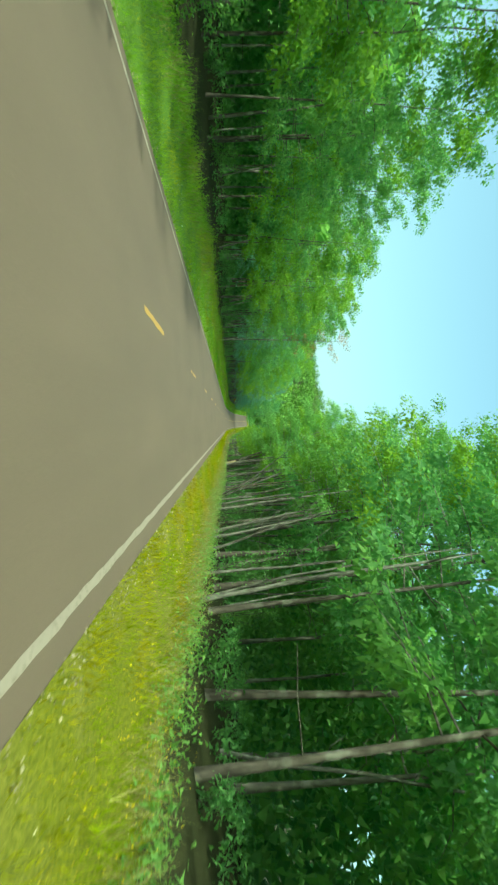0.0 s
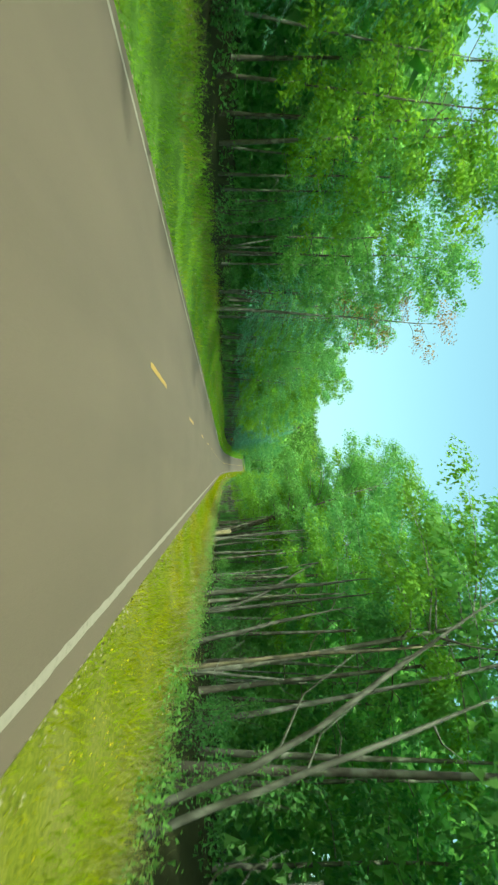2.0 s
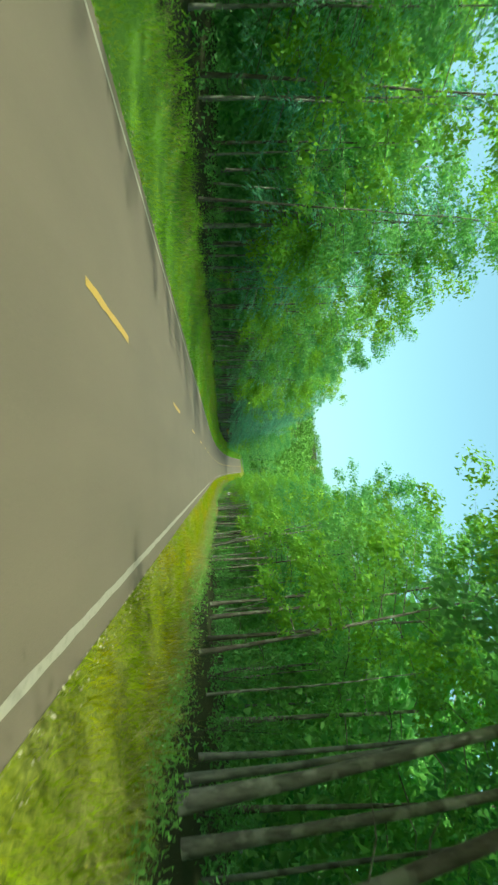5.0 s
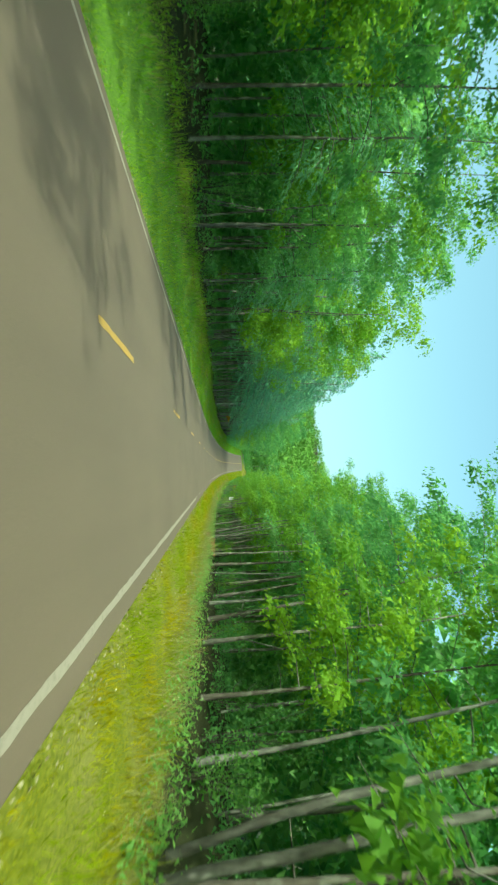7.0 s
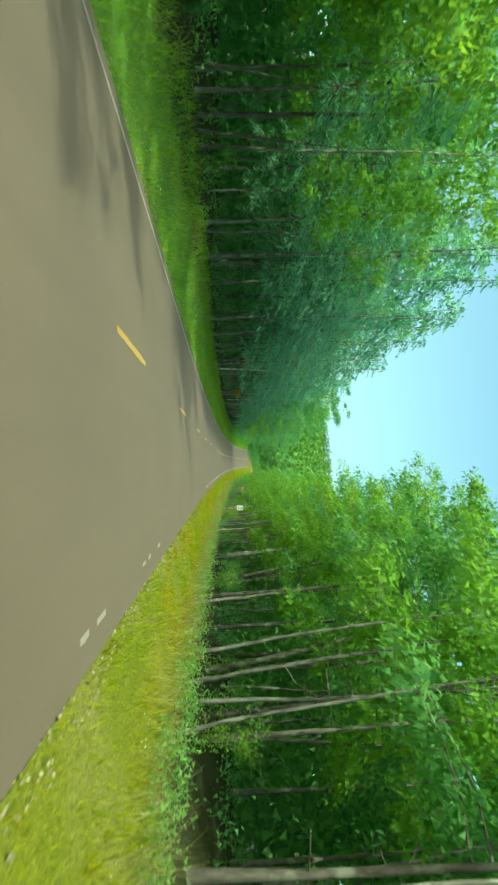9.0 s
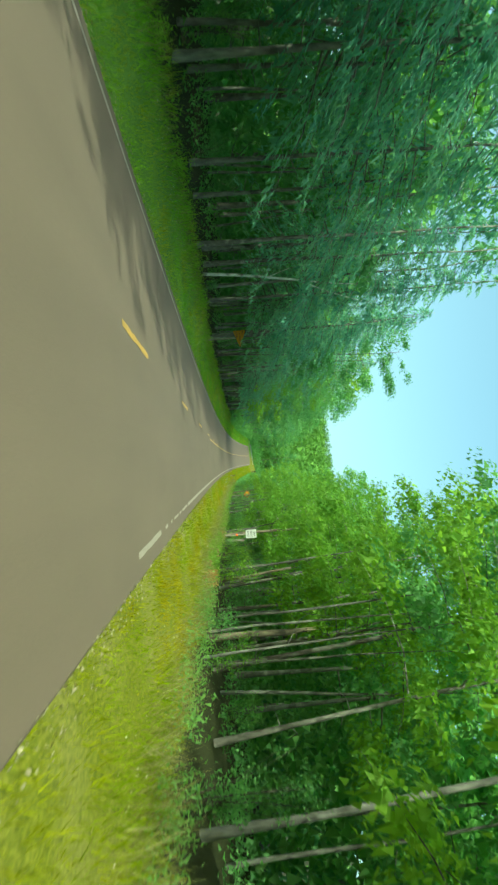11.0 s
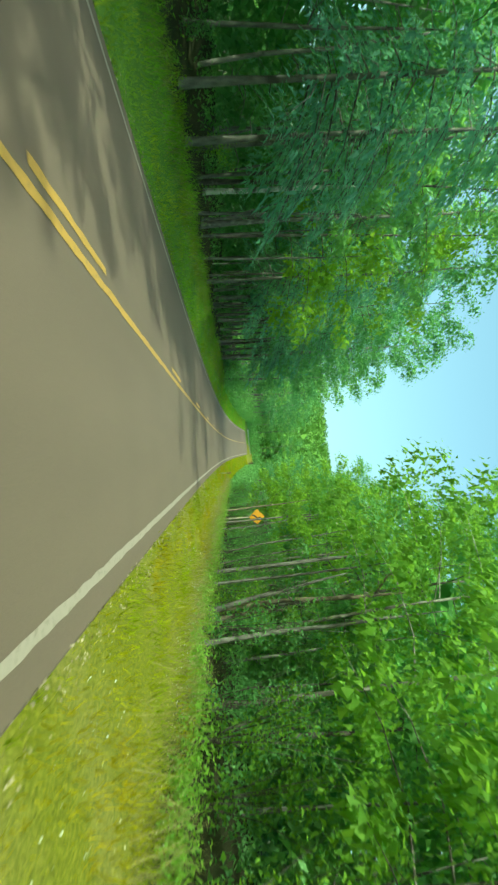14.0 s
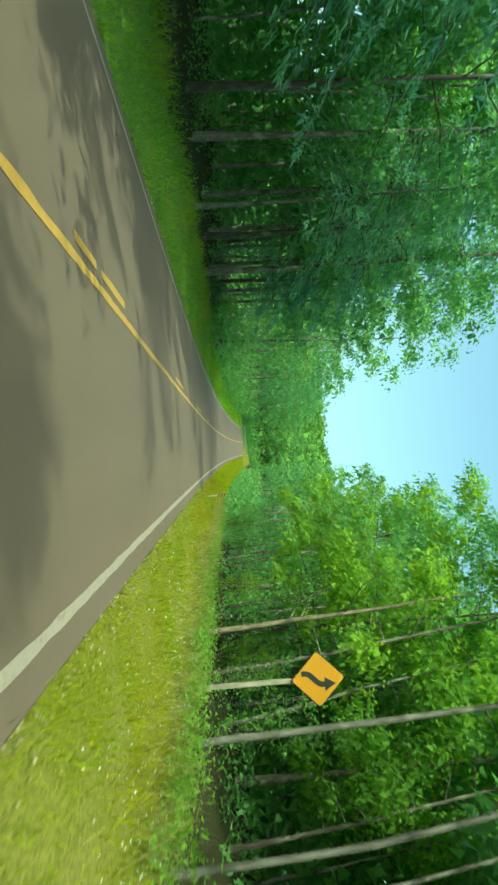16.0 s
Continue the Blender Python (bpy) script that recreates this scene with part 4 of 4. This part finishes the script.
# ---------------------------------------------------------------- grass
def grass(name, side, seed, count, x0, x1, tall, width, mat, label, bias=1.0, y0=-6.0, y1=338.0):
    rng = np.random.RandomState(seed)
    y = rng.uniform(y0, y1, count)
    x = side * (x0 + (edge(side, y) + x1 - x0) * rng.uniform(0, 1, count) ** bias)
    clump = 0.6 + 0.5 * np.sin(x * 2.3 + np.sin(y * 0.9)) * np.sin(y * 1.4 + 2 * np.sin(x))
    h = tall * rng.uniform(0.5, 1.25, count) * np.clip(clump + 0.25, 0.35, 1.3)
    w = rng.uniform(0, 6.28, count)
    dx, dy = np.cos(w) * width * 0.5, np.sin(w) * width * 0.5
    z = land_z(x, y) - 0.02
    lx, ly = rng.normal(size=count) * 0.5 * h, rng.normal(size=count) * 0.5 * h
    q = np.stack([np.stack([x - dx, y - dy, z], 1), np.stack([x + dx, y + dy, z], 1), np.stack([x + lx, y + ly, z + h], 1)], 1)
    tagged(new(name, soup(name, q, mat)), label, "grass", "", "stuff")


grass("verge_grass", 1, 81, 130000, 3.46, 0.2, 0.15, 0.016, GRASS, "sunlit yellow-green verge grass beside the road")
grass("verge_grass", -1, 82, 84000, 3.46, 0.6, 0.17, 0.018, LUSH_GRASS, "lush green verge grass beside the road")
grass("verge_grass", 1, 85, 14000, 3.46, 0.7, 0.22, 0.05, GRASS, "sunlit verge grass on the far stretch", 1.0, 338.0, 450.0)
grass("verge_grass", -1, 86, 14000, 3.46, 0.7, 0.25, 0.05, LUSH_GRASS, "shaded verge grass on the far stretch", 1.0, 338.0, 450.0)
grass("seeding_grass", 1, 83, 30000, 4.6, 0.15, 0.6, 0.011, DRY_GRASS, "tall straw-coloured seeding grass along the wood", 0.32)
grass("edge_grass", -1, 88, 26000, 5.2, 0.9, 0.42, 0.02, LUSH_GRASS, "long lush grass leaning out of the wood's edge", 0.45)
grass("edge_grass", 1, 89, 24000, 4.7, 0.35, 0.34, 0.018, GRASS, "long yellow-green grass along the wood's edge", 0.45)
grass("seeding_grass", -1, 84, 12000, 5.3, 0.5, 0.45, 0.014, DRY_GRASS, "tall straw-coloured seeding grass along the wood", 0.6)


def gravel(side, seed, n):
    """Loose grit and dry debris where the asphalt breaks off into the grass."""
    rng = np.random.RandomState(seed)
    y = rng.uniform(-4, 340, n)
    x = side * (3.44 + 0.42 * rng.uniform(0, 1, n) ** 1.6)
    c = np.stack([x, y, np.maximum(land_z(x, y), road_z(y) - 0.075) + 0.012], 1)
    ob = new("gravel", soup("gravel", leaf_quads(rng, c, 0.042, 0.8, 0.25), GRIT))
    tagged(ob, "brown grit and dry debris along the edge of the asphalt", "gravel", "", "stuff")


gravel(1, 97, 9000)
gravel(-1, 98, 5000)


def flowers(name, side, seed, patches, each, mat, label, size, y0=-2.0, y1=330.0):
    rng = np.random.RandomState(seed)
    c = []
    for _ in range(patches):
        px, py = side * rng.uniform(3.8, 6.4), rng.uniform(y0, y1)
        p = rng.normal(size=(each, 2)) * (0.35, 1.1) + (px, py)
        p = p[np.abs(p[:, 0]) > 3.6]
        c.append(np.stack([p[:, 0], p[:, 1], land_z(p[:, 0], p[:, 1]) + rng.uniform(0.1, 0.26, len(p))], 1))
    tagged(new(name, soup(name, leaf_quads(rng, np.concatenate(c), size, 0.9, 0.5), mat)), label, "wildflowers", "", "stuff")


flowers("yellow_wildflowers", 1, 91, 170, 34, YELLOW_PETAL, "small yellow wildflowers scattered in the verge", 0.018)
flowers("yellow_wildflowers", 1, 95, 60, 40, YELLOW_PETAL, "drifts of yellow wildflowers in the verge", 0.02, 0.0, 46.0)
flowers("white_wildflowers", 1, 96, 60, 34, WHITE_PETAL, "small white wildflowers scattered in the verge", 0.022, 225.0, 312.0)
flowers("white_wildflowers", 1, 92, 90, 16, WHITE_PETAL, "small white wildflowers scattered in the verge", 0.02)
flowers("yellow_wildflowers", -1, 93, 60, 30, YELLOW_PETAL, "small yellow wildflowers scattered in the verge", 0.02)
flowers("white_wildflowers", -1, 94, 90, 20, WHITE_PETAL, "small white wildflowers scattered in the verge", 0.02)


# ---------------------------------------------------------------- signs
def text_mesh(words, size, mat, spacing=1.0):
    cu = bpy.data.curves.new("lettering", "FONT")
    cu.body, cu.size, cu.align_x, cu.align_y = words, size, "CENTER", "CENTER"
    cu.extrude, cu.offset, cu.space_character = 0.002, size * 0.006, spacing
    tmp = bpy.data.objects.new("lettering", cu)
    scene.collection.objects.link(tmp)
    me = bpy.data.meshes.new_from_object(tmp.evaluated_get(bpy.context.evaluated_depsgraph_get()))
    bpy.data.objects.remove(tmp)
    me.materials.clear()
    me.materials.append(mat)
    return me


def rounded_plate(corners, r, thick, mat, name):
    """A flat plate in x and z with rounded corners, facing -y."""
    pts, n = [], len(corners)
    for i in range(n):
        a, b, c = (Vector(corners[(i + d) % n]) for d in (-1, 0, 1))
        u, v = (a - b).normalized(), (c - b).normalized()
        half_angle = u.angle(v) / 2
        d = r / math.tan(half_angle)
        p, q, o = b + u * d, b + v * d, b + (u + v).normalized() * (r / math.sin(half_angle))
        for k in range(6):
            m = (p.lerp(q, k / 5) - o)
            pts.append(o + m.normalized() * r)
    verts = [(p.x, -thick / 2, p.y) for p in pts] + [(p.x, thick / 2, p.y) for p in pts]
    k = len(pts)
    faces = [tuple(range(k)), tuple(range(2 * k - 1, k - 1, -1))] + [(i, i + k, (i + 1) % k + k, (i + 1) % k) for i in range(k)]
    return mesh_of(name, verts, faces, mat)


def wood_post(root, height, w=0.1):
    part("post", bm_mesh("post", box_bm(w, w, height + 0.4, (0, 0.075, height / 2 - 0.2), 0.008), POST_WOOD), root, "weathered wooden post")


def lettered(root, words, size, x, z, plate, y=-0.008):
    ob = part("lettering", text_mesh(words, size, SIGN_BLACK), plate)
    ob.matrix_basis = pose(x, y, z, 90, 0, 0)
    return ob


def no_pass_sign(x, y):
    root = tagged(new("road_sign"), "white rectangular DO NOT PASS sign on a wooden post", "road sign", "road signs")
    z0 = float(land_z(x, y))
    mid = 2.94 - z0
    wood_post(root, mid + 0.3)
    edge = part("border", rounded_plate([(-0.305, mid - 0.38), (0.305, mid - 0.38), (0.305, mid + 0.38), (-0.305, mid + 0.38)], 0.04, 0.004, SIGN_BLACK, "border"), root, "thin black border")
    plate = part("panel", rounded_plate([(-0.293, mid - 0.368), (0.293, mid - 0.368), (0.293, mid + 0.368), (-0.293, mid + 0.368)], 0.035, 0.012, SIGN_WHITE, "panel"), root, "white panel")
    for words, dz in (("DO", 0.22), ("NOT", 0.0), ("PASS", -0.22)):
        lettered(root, words, 0.19, 0, mid + dz, plate)
    bm = bmesh.new()
    bmesh.ops.create_icosphere(bm, subdivisions=2, radius=0.075, matrix=Matrix.Translation((0.0, 0.0, mid - 1.0)) @ Matrix.Diagonal((1, 0.35, 0.95, 1)))
    rng = random.Random(4)
    for v in bm.verts:
        v.co += Vector((rng.uniform(-1, 1), rng.uniform(-0.3, 0.3), rng.uniform(-1, 1))) * 0.018
    part("marker", bm_mesh("marker", bm, ORANGE), root, "bright orange marker blob on the post")
    root.matrix_basis = pose(x, y, z0, 0, 0, -9)


def pennant_sign(x, y):
    root = tagged(new("road_sign"), "amber pennant NO PASSING ZONE sign on a wooden post", "road sign", "road signs")
    z0 = float(land_z(x, y))
    mid = 3.12 - z0
    wood_post(root, mid + 0.25)
    part("border", rounded_plate([(-0.5, mid - 0.46), (0.72, mid), (-0.5, mid + 0.46)], 0.035, 0.004, SIGN_BLACK, "border"), root, "thin black border")
    plate = part("panel", rounded_plate([(-0.488, mid - 0.44), (0.69, mid), (-0.488, mid + 0.44)], 0.03, 0.012, SIGN_AMBER, "panel"), root, "amber panel")
    for words, dz, dx in (("NO", 0.2, -0.3), ("PASSING", 0.0, -0.09), ("ZONE", -0.2, -0.22)):
        lettered(root, words, 0.165, dx, mid + dz, plate)
    root.matrix_basis = pose(x, y, z0, 0, 0, 3)


def curve_sign(x, y):
    root = tagged(new("road_sign"), "amber diamond winding-road warning sign on a wooden post", "road sign", "road signs")
    z0 = float(land_z(x, y))
    mid = 4.6 - z0
    wood_post(root, mid + 0.3)
    h = 0.565
    part("border", rounded_plate([(0, mid - h), (h, mid), (0, mid + h), (-h, mid)], 0.05, 0.004, SIGN_BLACK, "border"), root, "thin black border")
    g = h - 0.018
    plate = part("panel", rounded_plate([(0, mid - g), (g, mid), (0, mid + g), (-g, mid)], 0.045, 0.012, SIGN_AMBER, "panel"), root, "amber panel")
    # bent arrow: a band along an S-shaped line, then a head
    line = [(-0.12, -0.34)] + [(-0.12 + 0.115 * (1 - math.cos(math.pi * k / 10)), -0.26 + 0.34 * k / 10) for k in range(11)] + [(0.11, 0.14)]
    verts, faces = [], []
    for i, (a, b) in enumerate(line):
        p, q = line[max(0, i - 1)], line[min(len(line) - 1, i + 1)]
        d = Vector((q[0] - p[0], q[1] - p[1])).normalized()
        nx, nz = -d.y * 0.055, d.x * 0.055
        verts += [(a + nx, -0.009, mid + b + nz), (a - nx, -0.009, mid + b - nz)]
    for i in range(len(line) - 1):
        faces.append((2 * i, 2 * i + 1, 2 * i + 3, 2 * i + 2))
    k = len(verts)
    verts += [(-0.03, -0.009, mid + 0.13), (0.25, -0.009, mid + 0.13), (0.11, -0.009, mid + 0.36)]
    faces.append((k, k + 1, k + 2))
    part("arrow", mesh_of("arrow", verts, faces, SIGN_BLACK), plate, "black bent arrow")
    root.matrix_basis = pose(x, y, z0, 0, 0, -9)


no_pass_sign(7.04, 245.8)
pennant_sign(-6.6, 244.7)
curve_sign(6.8, 299.1)


def object_marker(x, y):
    root = tagged(new("object_marker"), "small yellow and black striped roadside marker", "marker")
    part("post", bm_mesh("post", box_bm(0.05, 0.04, 1.0, (0, 0.03, 0.4)), STEEL), root)
    panel = part("panel", bm_mesh("panel", box_bm(0.22, 0.01, 0.5, (0, 0, 0.72), 0.003), YELLOW_SIGN), root)
    for k in range(3):
        st = part("stripe", bm_mesh("stripe", box_bm(0.23, 0.006, 0.06), SIGN_BLACK), panel)
        st.matrix_basis = pose(0, -0.006, 0.57 + 0.15 * k, 0, 28, 0)
    root.matrix_basis = pose(x, y, float(land_z(x, y)))


object_marker(4.3, 322.0)


def old_post(x, y):
    root = tagged(new("old_post"), "bare weathered wooden post behind the road sign", "post")
    bm = box_bm(0.14, 0.14, 1.9, (0, 0, 0.6), 0.025)
    part("post", bm_mesh("post", bm, POST_WOOD), root)
    root.matrix_basis = pose(x, y, float(land_z(x, y)), 0, 2, 8)


old_post(7.35, 245.4)
placed(bushes[1], 7.3, 244.6, 60, 0.62)
for x, y, k, size in ((7.7, 238.2, 0, 1.0), (8.7, 240.4, 2, 1.1), (7.9, 242.3, 0, 0.9), (9.2, 243.4, 2, 1.0), (8.0, 236.3, 2, 0.9), (7.4, 241.0, 0, 0.7)):
    placed(bushes[k], x, y, y * 50, size)


def guardrail():
    root = tagged(new("guardrail"), "pale galvanised guardrail round the outside of the bend", "guardrail")
    z0, r = float(road_z(TURN_Y)), TURN_R + 4.6
    prof = [(0.0, 0.42), (0.06, 0.47), (0.06, 0.53), (0.0, 0.58), (0.0, 0.62), (0.06, 0.67), (0.06, 0.73), (0.0, 0.78)]
    verts, faces, n = [], [], 30
    for i in range(n):
        w = radians(10 + 74 * i / (n - 1))
        for o, dz in prof:
            verts.append((TURN_R - (r - o) * math.cos(w), TURN_Y + (r - o) * math.sin(w), z0 + 0.066 * TURN_R * w + dz + 0.1))
    k = len(prof)
    for i in range(n - 1):
        for j in range(k - 1):
            faces.append((i * k + j, i * k + j + 1, (i + 1) * k + j + 1, (i + 1) * k + j))
    part("rail", mesh_of("rail", verts, faces, STEEL), root, "corrugated steel rail")
    post = bm_mesh("post", box_bm(0.12, 0.14, 1.9, (0, 0, -0.05)), POST_WOOD)
    for i in range(14):
        w = radians(10 + 74 * i / 13)
        ob = part("post", post, root)
        ob.matrix_basis = pose(TURN_R - (r + 0.1) * math.cos(w), TURN_Y + (r + 0.1) * math.sin(w), z0 + 0.066 * TURN_R * w, 0, 0, -math.degrees(w))


guardrail()
